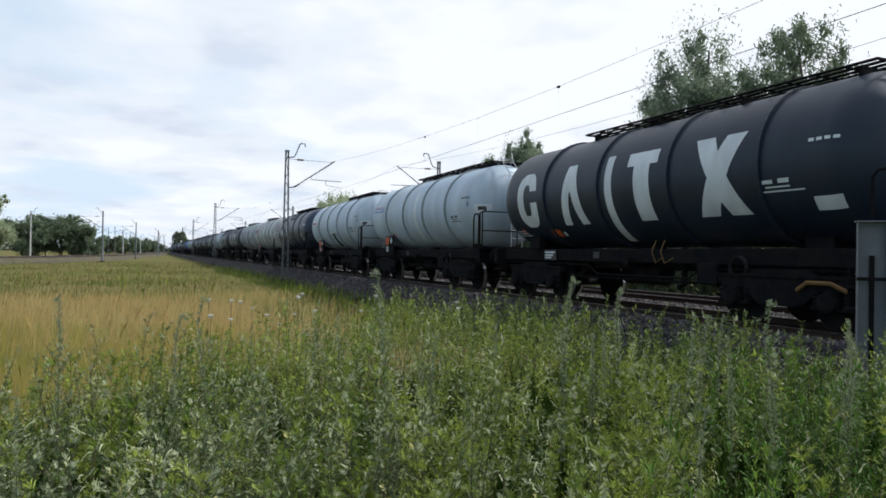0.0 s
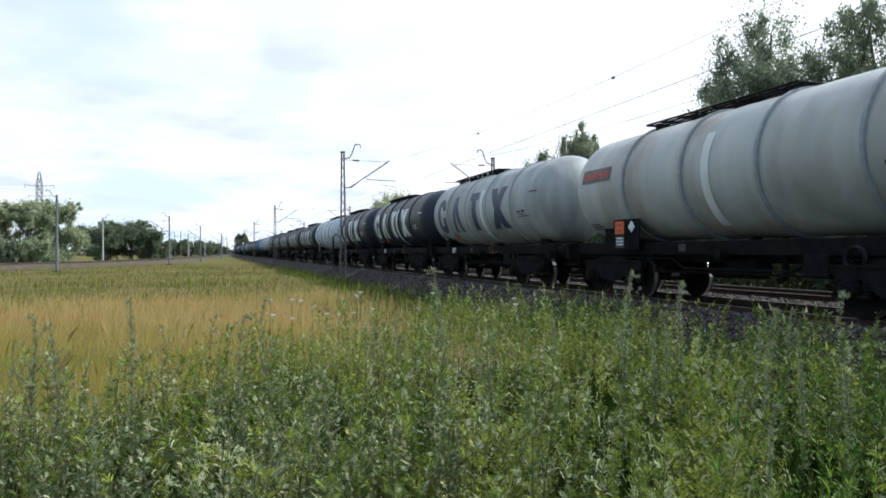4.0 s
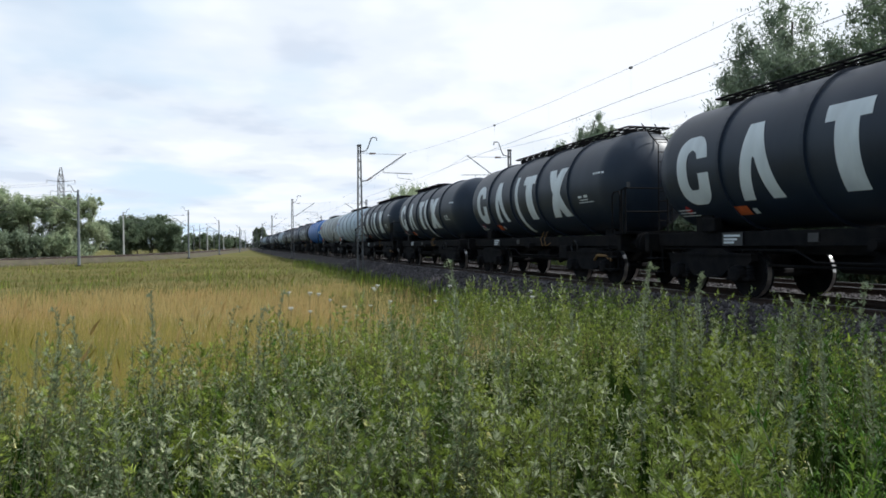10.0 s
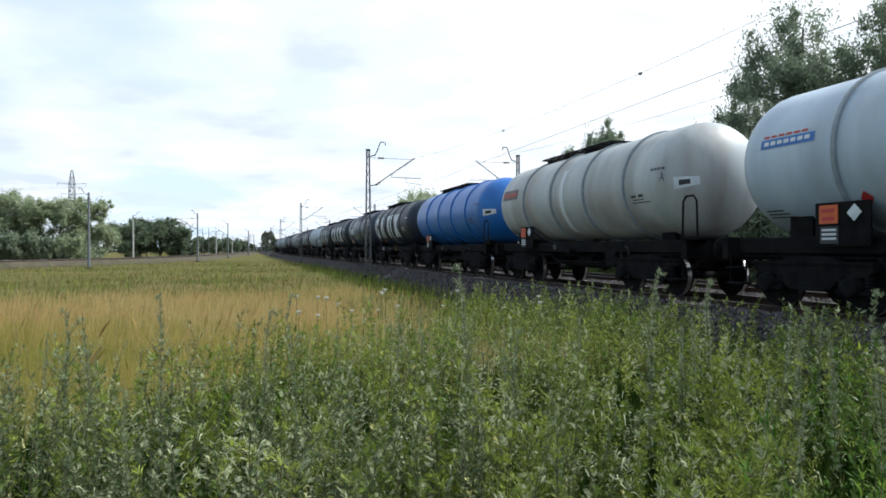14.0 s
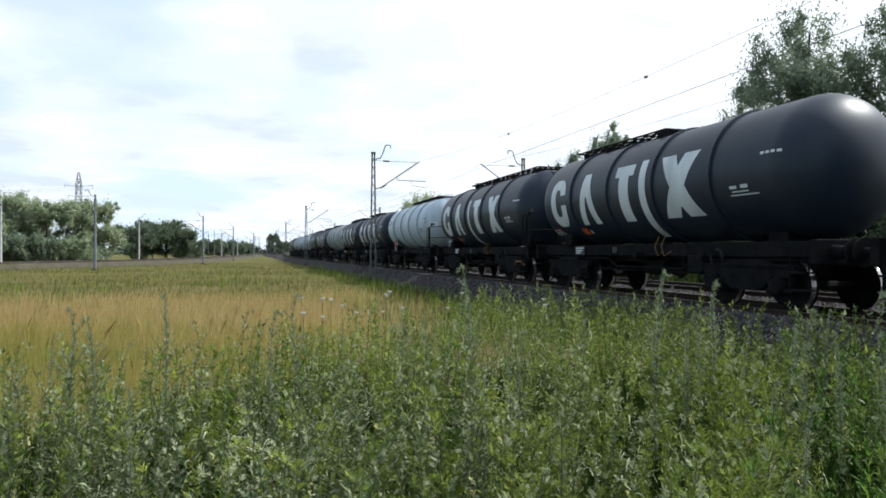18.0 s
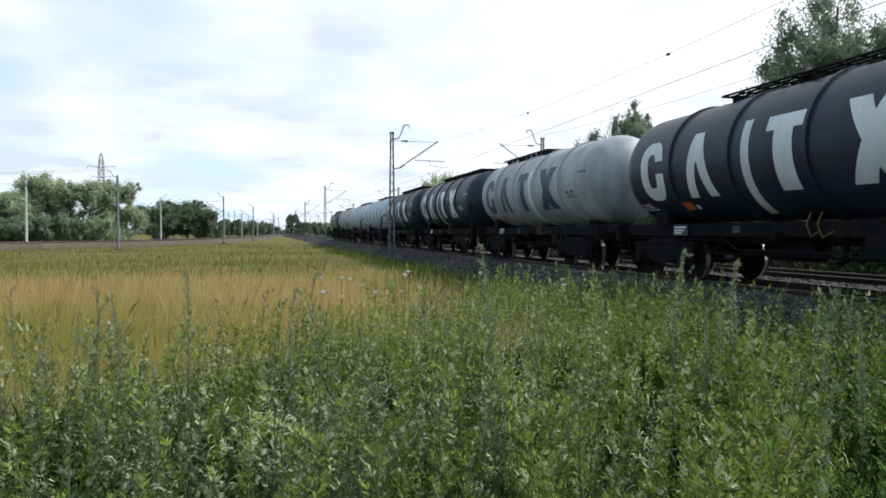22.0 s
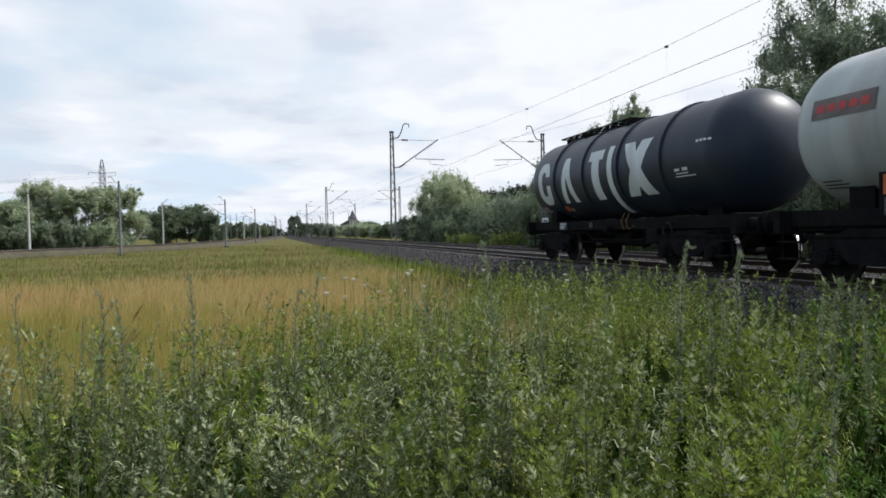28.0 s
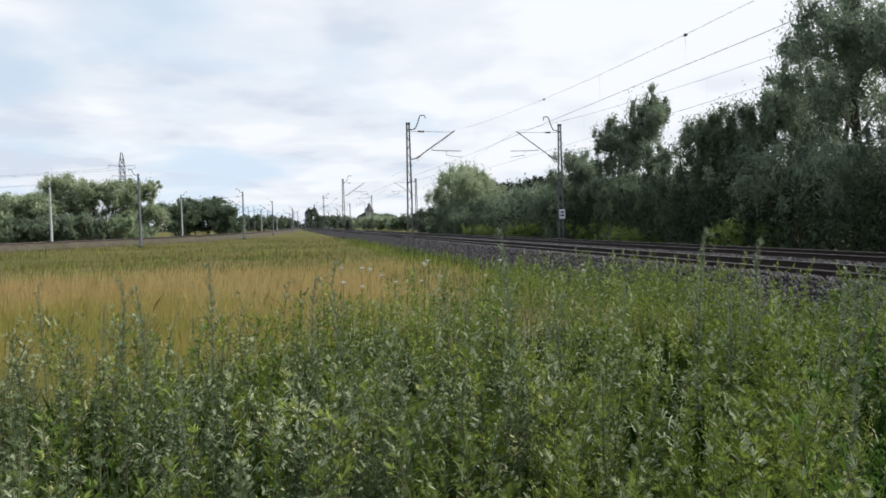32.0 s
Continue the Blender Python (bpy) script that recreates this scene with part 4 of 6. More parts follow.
def end_platform(w, y, ladder_mat):
    """The brakeman's platform with its rails, and a ladder to the roof, at the leading end."""
    part("platform", boxed(-1.3, 1.3, y - 0.35, y + 0.25, 1.28, 1.34), M["frame"], w)
    r = rods([(-1.36, y + 0.18, 1.3), (-1.36, y + 0.18, 2.2), (-1.36, y + 0.1, 2.3), (-1.36, y - 0.1, 2.3), (-1.36, y - 0.16, 2.2), (-1.36, y - 0.16, 1.3)], 0.022)
    part("hand_rail", r, M["frame"], w)
    r = rods([(-1.36, y - 0.24, 1.3), (-1.36, y - 0.24, 2.32), (-1.36, y - 0.4, 2.36), (-0.2, y - 0.4, 2.36), (-0.2, y - 0.4, 1.3)], 0.022)
    rod(r, (-1.36, y - 0.4, 1.3), (-1.36, y - 0.4, 2.36), 0.022), rod(r, (-1.36, y - 0.4, 1.8), (-0.2, y - 0.4, 1.8), 0.018)
    part("platform_rail", r, M["frame"], w)
    lad = bmesh.new()
    for x in (-0.24, 0.14):
        rod(lad, (x, y - 0.1, 1.34), (x, y - 0.1, 3.45), 0.014), rod(lad, (x, y - 0.1, 3.45), (x, y + 0.62, 4.1), 0.014)
    for i in range(9):
        rod(lad, (-0.24, y - 0.1, 1.6 + 0.24 * i), (0.14, y - 0.1, 1.6 + 0.24 * i), 0.011)
    for i in range(3):
        rod(lad, (-0.24, y + 0.1 + 0.2 * i, 3.62 + 0.18 * i), (0.14, y + 0.1 + 0.2 * i, 3.62 + 0.18 * i), 0.011)
    part("ladder", lad, ladder_mat, w, "steel ladder up the tank end")
    if ladder_mat is not M["frame"]:
        g = rods([(-0.28, y + 0.75, 3.85), (-0.28, y + 0.75, 4.12), (0.18, y + 0.75, 4.12), (0.18, y + 0.75, 3.85)], 0.014)
        part("roof_guard", g, ladder_mat, w, "bent guard rail at the head of the ladder")
    part("lamp_bracket", boxed(-1.3, -1.24, y - 0.42, y - 0.36, 2.36, 2.5), M["framegrey"], w)


def hazard_plates(w, u, both):
    """A dark board beside the saddle with an orange plate, a data panel and two diamond labels."""
    y = 5.5 - u
    part("plate_board", boxed(-1.15, -1.12, y - 0.95, y + 0.08, 1.10, 1.80), M["frame"], w)
    p = part("orange_plate", boxed(-1.175, -1.16, y - 0.38, y - 0.02, 1.46, 1.76), M["orange"], w, "orange hazard plate with dark figures")
    for z in (1.67, 1.54):
        part("figure_bar", boxed(-1.182, -1.177, y - 0.32, y - 0.08, z - 0.03, z + 0.03), M["red"], p)
    d = part("diamond_plate", boxed(-0.006, 0.006, -0.095, 0.095, -0.095, 0.095), M["white"], w, "white diamond hazard label")
    d.matrix_basis = pose(-1.165, y - 0.68, 1.62, 45)
    if both:
        d = part("diamond_plate", boxed(-0.006, 0.006, -0.095, 0.095, -0.095, 0.095), M["red"], w, "red diamond hazard label")
        d.matrix_basis = pose(-1.165, y - 0.68, 1.27, 45)
    d = part("data_plate", boxed(-1.16, -1.155, y - 0.38, y - 0.02, 1.14, 1.42), M["framegrey"], w, "grey data panel with white lettering")
    for z in (1.36, 1.29, 1.22):
        part("lettering_bar", boxed(-1.165, -1.161, y - 0.34, y - 0.06, z - 0.018, z + 0.018), M["white"], d)


def small_marks(w, dark):
    """Lines of small lettering that stay bars."""
    col = M["framegrey"] if dark else M["white"]
    plate_on("lettering_bar", 9.1, 9.3, -0.36, -0.30, col, w)
    plate_on("lettering_bar", 9.1, 9.85, -0.5, -0.475, col, w)
    plate_on("lettering_bar", 9.4, 9.6, -0.36, -0.29, col, w)
    plate_on("lettering_bar", 9.15, 9.6, -0.43, -0.405, col, w)
    for i in range(4):
        plate_on("number_bar", 9.95 + 0.13 * i, 10.04 + 0.13 * i, 0.2, 0.25, col, w, out=0.01)
    for i in range(3):
        plate_on("lettering_bar", 0.75, 1.15 + 0.1 * i, -0.98 - 0.08 * i, -0.95 - 0.08 * i, col, w, out=0.02)


def wagon_marked(name, shell, paint, frame_mat, stripe=True, ladder=False, early=False, first=False):
    w = wagon_base(name, shell, frame_mat, HOOPS_FIRST if first else HOOPS)
    if shell is M["grimy"]:
        part("painted_band", flank_shape([(0.62 - 2.1 * i / 20, [(5.97, 6.22)]) for i in range(21)], 0.008), M["white"], w, "dirty pale painted band")
    for kind, u, width in SHAPES_FIRST if first else SHAPES_B if early else SHAPES:
        part("painted_emblem", flank_shape(shape_rows(kind, u + (0.12 if shell is M["grimy"] else 0), width)), paint, w)
    if stripe:
        part("painted_band", flank_shape([(0.62 - 2.1 * i / 20, [((5.02, 5.26) if first else (4.84, 5.07) if early else (5.97, 6.24))]) for i in range(21)], 0.008), paint, w)
    walkway(w, *((-5.0, 2.2) if ladder else (-0.5, 4.0)))
    if ladder:
        end_platform(w, -5.65, M["frame"])
    plate_on("orange_plate", 2.42, 2.8, -1.2, -0.96, M["orange"], w, "orange hazard plate", 0.02)
    plate_on("white_label", 2.88, 3.0, -1.18, -1.04, M["white"], w, out=0.02)
    p = part("red_label", flank_shape([(-0.86 - 0.24 * i / 6, [(1.08 - 0.11 * (1 - abs(i / 3 - 1)) - 0.005, 1.08 + 0.11 * (1 - abs(i / 3 - 1)) + 0.005)]) for i in range(7)], 0.012), M["red"], w)
    part("valve_cabinet", boxed(-1.08, -0.9, 3.5, 3.9, 1.27, 1.55, bevel=0.02), M["frame"], w)
    d = part("data_plate", boxed(-1.02, -1.0, 2.8, 3.35, 0.99, 1.24), M["framegrey"], w, "grey data panel with white lettering")
    for j, z in enumerate((1.18, 1.11, 1.05)):
        part("lettering_bar", boxed(-1.027, -1.022, 2.86 + 0.08 * j, 3.3, z - 0.02, z + 0.02), M["white"], d)
    for k, y in enumerate((-0.75, -1.0)):
        part("hose", rods([(-0.95, y, 1.42), (-1.08, y - 0.03, 1.2), (-1.06, y - 0.12, 0.98), (-0.98, y - 0.2 - 0.08 * k, 1.08)], 0.014), M["hose"], w, "yellow-brown hanging hose")
    if ladder:
        part("brake_beam", rods([(-1.08, -4.95, 0.62), (-1.12, -4.7, 0.74), (-1.12, -4.3, 0.74), (-1.08, -4.1, 0.62)], 0.035), M["hose"], w, "yellow-brown brake beam")
    small_marks(w, shell not in (M["black"], M["dark"]))
    if first:
        plate_on("notice_label", 9.95, 10.4, -0.86, -0.62, M["white"], w, "small pale notice label", 0.01)
    return w


def brake_letter(w):
    """The single dark letter A on the barrel."""
    cu = bpy.data.curves.new("brake_letter", "FONT")
    cu.body, cu.size, cu.align_x, cu.align_y = "A", 0.30, "CENTER", "CENTER"
    tmp = new("brake_letter_outline", cu)
    me = bpy.data.meshes.new_from_object(tmp.evaluated_get(bpy.context.evaluated_depsgraph_get()))
    bpy.data.objects.remove(tmp)
    for v in me.vertices:
        v.co = on_flank(10.36 + v.co.x * 0.7, 0.02 + v.co.y, 0.008)
    me.materials.clear()
    me.materials.append(M["navy"])
    ob = new("brake_letter", me)
    ob.parent = w


def wagon_grey(name, shell, frame_mat, panel=None, ladder=True, band=True, both=False):
    # hoops on grey and beige tanks take a darker grey in place of their shade
    w = wagon_base(name, shell, frame_mat, [h + (0.2 if both else 0.12 if ladder else 0.25) for h in HOOPS], M["hoop"] if shell in (M["grey"], M["beige"]) else shell)
    if band:
        part("painted_band", flank_shape([(0.75 - 2.0 * i / 20, [(5.72, 5.98) if shell is M["grey"] else (5.3, 5.53)]) for i in range(21)], 0.008), M["white"], w, "paler painted band")
    walkway(w, *((-5.0, -0.8 if both else 1.3) if ladder else (-1.4, 3.0)), -0.55, 0.55)
    if ladder:
        end_platform(w, -5.65, M["grimy"])
    else:
        y = -5.85
        part("hand_rail", rods([(-1.3, y + 0.25, 1.28), (-1.3, y + 0.22, 2.05), (-1.3, y + 0.12, 2.16), (-1.3, y - 0.12, 2.16), (-1.3, y - 0.22, 2.05), (-1.3, y - 0.25, 1.28)], 0.024), M["frame"], w)
        part("platform", boxed(-1.32, -0.5, y - 0.3, y + 0.3, 1.26, 1.31), M["frame"], w)
    hazard_plates(w, 2.08, both)
    if both:
        part("heating_pipe", rods([on_flank(4.4, -0.42, 0.04), on_flank(4.55, -0.5, 0.05), on_flank(6.75, -0.48, 0.05)], 0.03), M["beige"], w)
        part("heating_pipe", rods([on_flank(5.85, -0.5 - 0.12 * i, 0.045) for i in range(8)], 0.035), M["frame"], w)
    small_marks(w, True)
    plate_on("square_panel", 10.62, 10.95, -0.3, 0.0, M["white"], w, "white framed square panel", 0.012)
    plate_on("square_panel_inner", 10.71, 10.86, -0.22, -0.08, M["framegrey"], w, "", 0.018)
    brake_letter(w)
    if panel == "blue":
        p = plate_on("name_panel", 0.95, 2.13, 0.19, 0.35, M["blue"], w, "blue owner's panel with pale bars", 0.008)
        for i in range(7):
            plate_on("name_bar", 1.03 + 0.15 * i, 1.14 + 0.15 * i, 0.24, 0.31, M["white"], p, out=0.012)
        for i in range(6):
            plate_on("name_bar", 0.99 + 0.17 * i, 1.12 + 0.17 * i, 0.38, 0.42, M["red"], w, out=0.008)
        part("red_label", flank_shape([(-0.72 - 0.26 * i / 6, [(2.9 - 0.11 * (1 - abs(i / 3 - 1)) - 0.005, 2.9 + 0.11 * (1 - abs(i / 3 - 1)) + 0.005)]) for i in range(7)], 0.012), M["red"], w, "red diamond hazard label")
    elif panel == "red":
        p = plate_on("name_panel", 0.95, 1.85, 0.02, 0.27, M["sign"], w, "white panel with red and blue bars")
        for i in range(5):
            plate_on("name_bar", 1.0 + 0.165 * i, 1.13 + 0.165 * i, 0.07, 0.22, M["navy"] if i == 0 else M["red"], p, out=0.016)
    elif panel:
        p = plate_on("name_panel", 0.85, 2.1, 0.12, 0.46, M[panel], w, "faded brown owner's panel")
        for i in range(5):
            plate_on("panel_bar", 0.95 + 0.22 * i, 1.11 + 0.22 * i, 0.22, 0.35, M["red"], p, out=0.016)
    return w


def wagon_jacketed(name):
    w = wagon_base(name, M["dark"], M["frame"], (2.57, 4.75, 5.85, 6.8, 8.85))
    part("painted_band", flank_shape([(0.9 - 2.3 * i / 20, [(4.32, 4.58)]) for i in range(21)], 0.03), M["white"], w, "broad white band")
    part("band_hoop", lathe([(-0.1, R - 0.01), (-0.09, R + 0.024), (0.09, R + 0.024), (0.1, R - 0.01)], "Y", 48, close=False), M["dark"], w).matrix_basis = pose(0, 5.5 - 4.45, AXIS)
    part("jacket", flank_shape([(0.74 - 1.7 * i / 20, [(4.72, 6.7)]) for i in range(21)], 0.045), M["dark"], w, "raised sheet-metal jacket")
    part("jacket_edge", flank_shape([(0.80 - 0.07 * i, [(4.7, 6.7)]) for i in range(2)], 0.06), M["frame"], w)
    for i, (u, wd) in enumerate(((2.02, 0.36), (2.66, 0.3), (3.02, 0.27), (3.36, 0.34))):
        plate_on("owner_mark", u, u + wd, -0.32, 0.10, M["white"], w, out=0.05 if i else 0.012)
    walkway(w, -3.8, 1.6)
    end_platform(w, -5.65, M["frame"])
    part("orange_plate", boxed(-1.24, -1.225, 2.5, 2.85, 1.62, 1.86), M["orange"], w, "orange hazard plate")
    plate_on("red_label", 1.75, 1.9, -0.98, -0.82, M["red"], w, out=0.04)
    small_marks(w, False)
    plate_on("notice_label", 9.6, 10.0, -0.84, -0.64, M["white"], w, "small pale notice label", 0.01)
    plate_on("notice_label", 5.35, 5.55, -0.62, -0.5, M["white"], w, "", 0.06)
    return w


def build_train():
    protos = {
        "A": tagged(wagon_marked("tank_wagon", M["black"], M["white"], M["frame"]), "black four-axle tank wagon with tall white painted emblems", "tank wagon", "train of tank wagons"),
        "L": tagged(wagon_marked("tank_wagon", M["black"], M["white"], M["frame"], True, True, True), "black tank wagon with white emblems and an end platform", "tank wagon", "train of tank wagons"),
        "K": tagged(wagon_marked("tank_wagon", M["black"], M["white"], M["frame"], True, True, True, True), "black tank wagon with white emblems and a pale notice label", "tank wagon", "train of tank wagons"),
        "B": tagged(wagon_grey("tank_wagon", M["grey"], M["frame"], "blue"), "light grey tank wagon with a ladder and end platform", "tank wagon", "train of tank wagons"),
        "N": tagged(wagon_grey("tank_wagon", M["grey"], M["frame"], "red", True, False, True), "pale grey tank wagon with a red and blue owner's mark", "tank wagon", "train of tank wagons"),
        "F": tagged(wagon_grey("tank_wagon", M["beige"], M["frame"], "rustbrown", False), "dirty beige-grey tank wagon streaked with rust and soot", "tank wagon", "train of tank wagons"),
        "C": tagged(wagon_jacketed("tank_wagon"), "dark blue-black tank wagon with a white band and a raised jacket", "tank wagon", "train of tank wagons"),
        "D": tagged(wagon_marked("tank_wagon", M["grimy"], M["navy"], M["frame"], False), "grimy grey tank wagon with tall faded dark blue emblems", "tank wagon", "train of tank wagons"),
        "E": tagged(wagon_grey("tank_wagon", M["blue"], M["frame"], None, False, False), "bright blue tank wagon with pale marks", "tank wagon", "train of tank wagons"),
    }
    order = "KBNCFDAABAALALBFEACALBALDLLBBFA"
    train, used = [], set()
    for k, c in enumerate(order):
        p = protos[c]
        at = pose(NEAR, place(k, 0), RAIL)
        if c in used:
            ob = copy_thing(p, at)
        else:
            ob, _ = p, used.add(c)
            ob.matrix_basis = at
        train.append(ob)
    return train


# play in the couplings, wagon by wagon
SLACK = [0.01, -0.04, 0.0, -0.18, 0.0, -0.02, -0.51, -0.47, -0.22, -0.2, -0.06, -0.07, -0.05, 0.05, 0.05, 0.15, 0.15, 0.05, 0.0, -0.02, -0.37, 0.01, -0.02, -0.15, -0.15, -0.26, -0.22, -0.1, -0.13, -0.03, -0.03]
# how far the train has run: seconds, metres
RUN = [(0, 0), (4, 50.19), (8, 101.11), (12, 152.87), (16, 204.71), (20, 257.72), (24, 310.81), (28, 364.13), (32, 417.44)]


def place(k, t):
    """Along the track, the middle of wagon k at t seconds."""
    s = float(np.interp(t, [a for a, b in RUN], [b for a, b in RUN]))
    return 11.59 + PITCH * k - s + SLACK[k]


TRAIN = build_train()

# ---------------------------------------------------------------- trees


def tubes(path, radii, sides=7):
    """A tapered limb along a bent path: verts and quads."""
    v, f = [], []
    for i, (p, r) in enumerate(zip(path, radii)):
        d = (path[min(i + 1, len(path) - 1)] - path[max(i - 1, 0)]).normalized()
        a = d.orthogonal().normalized()
        b = d.cross(a)
        for k in range(sides):
            t = 2 * math.pi * k / sides
            v.append(p + (a * math.cos(t) + b * math.sin(t)) * r)
        if i:
            o = (i - 1) * sides
            f += [(o + k, o + (k + 1) % sides, o + sides + (k + 1) % sides, o + sides + k) for k in range(sides)]
    return v, f


def leaf_cloud(rng, centres, spread, count, size, hang=1.0):
    """Small pointed leaves, each one narrow triangle, hanging in clumps round the centres; those deep in a clump are larger."""
    c = np.repeat(np.asarray(centres, float), count, 0)
    sp = np.repeat(np.asarray(spread, float), count)[:, None]
    n = len(c)
    g = rng.standard_normal((n, 3))
    p = c + g * sp * np.array([0.5, 0.5, 0.5 + 0.35 * hang])
    d = rng.standard_normal((n, 3)) + np.array([0, 0, -1.1 * hang])
    d /= np.linalg.norm(d, axis=1)[:, None]
    q = np.cross(d, rng.standard_normal((n, 3)))
    q /= np.linalg.norm(q, axis=1)[:, None]
    deep = np.linalg.norm(g, axis=1)[:, None] < 1.1
    s = size * (0.6 + 0.8 * rng.random((n, 1))) * np.where(deep, 1.7, 1.0)
    v = np.stack([p - d * s + q * s * 0.36, p + d * s, p - d * s - q * s * 0.36], 1).reshape(-1, 3)
    f = np.arange(3 * n).reshape(-1, 3)
    return v, f


def tree(name, at, h, w, seed, leaf, clumps=130, count=70, size=0.14, low=0.12, lean=0.0, label="", group="", trunks=1, hang=1.0):
    """Trunk and limbs as one part, the crown of small leaves as another."""
    rng = np.random.default_rng(seed)
    rnd = random.Random(seed)
    t = empty(name, pose(*at, 0, 0, rnd.uniform(0, 360)))
    tagged(t, label, "tree", group)
    V, F, tips = [], [], []

    def limb(path, radii):
        v, f = tubes(path, radii)
        o = len(V)
        V.extend(v)
        F.extend([tuple(i + o for i in q) for q in f])

    for k in range(trunks):
        a = rnd.uniform(0, 6.28)
        off = Vector((math.cos(a), math.sin(a), 0)) * (0.0 if trunks == 1 else w * 0.14)
        top = Vector((off.x * 2.2 + lean * h, off.y * 2.2, h * 0.86))
        trunk = [off.lerp(top, s) + Vector((rnd.uniform(-1, 1), rnd.uniform(-1, 1), 0)) * 0.03 * h * (0.2 + s) for s in (0, 0.2, 0.4, 0.6, 0.8, 1)]
        trunk[0] = off
        r0 = 0.028 * h / (trunks ** 0.5)
        limb(trunk, [r0 * (1 - 0.85 * s) for s in (0, 0.2, 0.4, 0.6, 0.8, 1)])
        for j in range(int(16 / trunks) + 4):
            s = rnd.uniform(low + 0.08, 0.97)
            i = min(int(s * 5), 4)
            base = trunk[i].lerp(trunk[i + 1], s * 5 - i)
            ang = rnd.uniform(0, 6.28)
            prof = math.sin(math.pi * min(1, (s - low) / (1 - low) * 0.82 + 0.14)) ** 0.7
            reach = w * 0.5 * prof * rnd.uniform(0.7, 1.1)
            end = base + Vector((math.cos(ang) * reach, math.sin(ang) * reach, reach * rnd.uniform(0.1, 0.75)))
            mid = base.lerp(end, 0.5) + Vector((rnd.uniform(-1, 1), rnd.uniform(-1, 1), rnd.uniform(0, 1))) * reach * 0.14
            limb([base, mid, end], [r0 * 0.38 * (1 - 0.7 * s), r0 * 0.22 * (1 - 0.7 * s), 0.012])
            tips += [mid.lerp(end, u) for u in (0.2, 0.6, 1.0)]
        tips += [trunk[4], trunk[5], trunk[5]]
    wood = arrays("trunk", V, F, M["bark"], t, smooth=True)
    cent, spread = [], []
    while len(cent) < clumps * 1.5:
        tip = rnd.choice(tips)
        g = Vector((rnd.gauss(0, 1), rnd.gauss(0, 1), rnd.gauss(0, 0.8))) * w * 0.09
        c = tip + g
        if c.z < h * low * 0.6 or c.z > h * 1.0:
            continue
        cent.append(c), spread.append(min(w, 7.0) * (rnd.uniform(0.035, 0.09) if rnd.random() < 0.75 else rnd.uniform(0.10, 0.16)))
    v, f = leaf_cloud(rng, cent, spread, count, size, hang)
    arrays("crown", v, f, leaf, t)
    return t


def shrub(at, h, w, seed, leaf, count=60, clumps=50, size=0.12, label="", group=""):
    return tree("shrub", at, h, w, seed, leaf, clumps, count, size, 0.02, 0.0, label, group, 3)


# the wood on the far side of the line: x, y, height, width, leaf, trunks, clumps
def woods():
    tall = "tall dark willow behind the tracks, with gaps in its crown"
    for i, (x, y, h, w, lf, tr, n) in enumerate((
            (28.4, 31.8, 12.9, 5.0, "leaf", 2, 105), (27.0, 27.6, 14.2, 6.0, "leaf", 2, 120), (28.0, 23.5, 13.6, 6.5, "leaf_dark", 2, 125), (29.5, 19.5, 10.0, 6.0, "leaf", 2, 110),
            (25.3, 44.7, 12.6, 4.2, "leaf", 1, 160), (24.6, 48.6, 10.2, 3.8, "leaf", 2, 100), (24.0, 53.0, 8.2, 4.6, "leaf", 2, 120), (25.0, 37.6, 8.0, 4.4, "leaf", 2, 120), (25.2, 34.0, 8.6, 4.6, "leaf_dark", 2, 130), (26.0, 30.5, 8.8, 5.0, "leaf", 2, 130),
            (24.3, 93.0, 9.4, 7.5, "leaf_light", 3, 190), (26.5, 106.0, 10.6, 8.0, "leaf_light", 3, 190), (25.0, 78.0, 4.4, 6.5, "leaf_dark", 3, 130), (27.0, 67.0, 4.8, 8.0, "leaf", 3, 140), (25.0, 60.0, 5.6, 5.0, "leaf_dark", 2, 110))):
        tree("willow_tree", (x, y, -0.15), h, w, 40 + i, M[lf], n, 150 if y < 60 else 90, 0.085 if y < 60 else 0.14, 0.06, 0, tall, "trees behind the tracks", tr)
    rnd = random.Random(9)
    for i in range(34):
        y = 12 + 3.0 * i + rnd.uniform(-1, 1)
        x = 22.4 + rnd.uniform(0, 3.5)
        shrub((x, y, -0.15), rnd.uniform(3.4, 5.6) * (0.58 if 52 < y < 84 else 1), rnd.uniform(4.2, 5.8), 100 + i, M[rnd.choice(("leaf_dark", "leaf", "leaf_shade"))], 100 if y < 60 else 60, 64, 0.09 if y < 60 else 0.14, "dense dark green shrub at the foot of the wood", "shrubs behind the tracks")
    for i in range(9):
        shrub((20.6 + rnd.uniform(0, 1.2), 30 + 6.2 * i + rnd.uniform(-2, 2), -0.15), rnd.uniform(0.9, 1.7), rnd.uniform(1.8, 3.2), 200 + i, M["leaf_lime"], 40, 26, 0.09, "low yellow-green bush beside the ballast", "low bushes behind the tracks")


woods()


# leaves at the wood's foot, with its deep shadow painted into their green
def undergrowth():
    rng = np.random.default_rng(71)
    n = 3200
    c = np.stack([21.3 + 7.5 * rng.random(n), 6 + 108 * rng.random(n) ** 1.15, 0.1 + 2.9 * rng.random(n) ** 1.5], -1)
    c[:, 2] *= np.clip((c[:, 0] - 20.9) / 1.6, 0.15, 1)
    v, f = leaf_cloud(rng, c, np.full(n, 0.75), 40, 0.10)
    tagged(arrays("undergrowth", v, f, M["leaf_shade"]), "tangled undergrowth at the foot of the wood, deep shadow put into its green", "undergrowth", kind="stuff")


undergrowth()


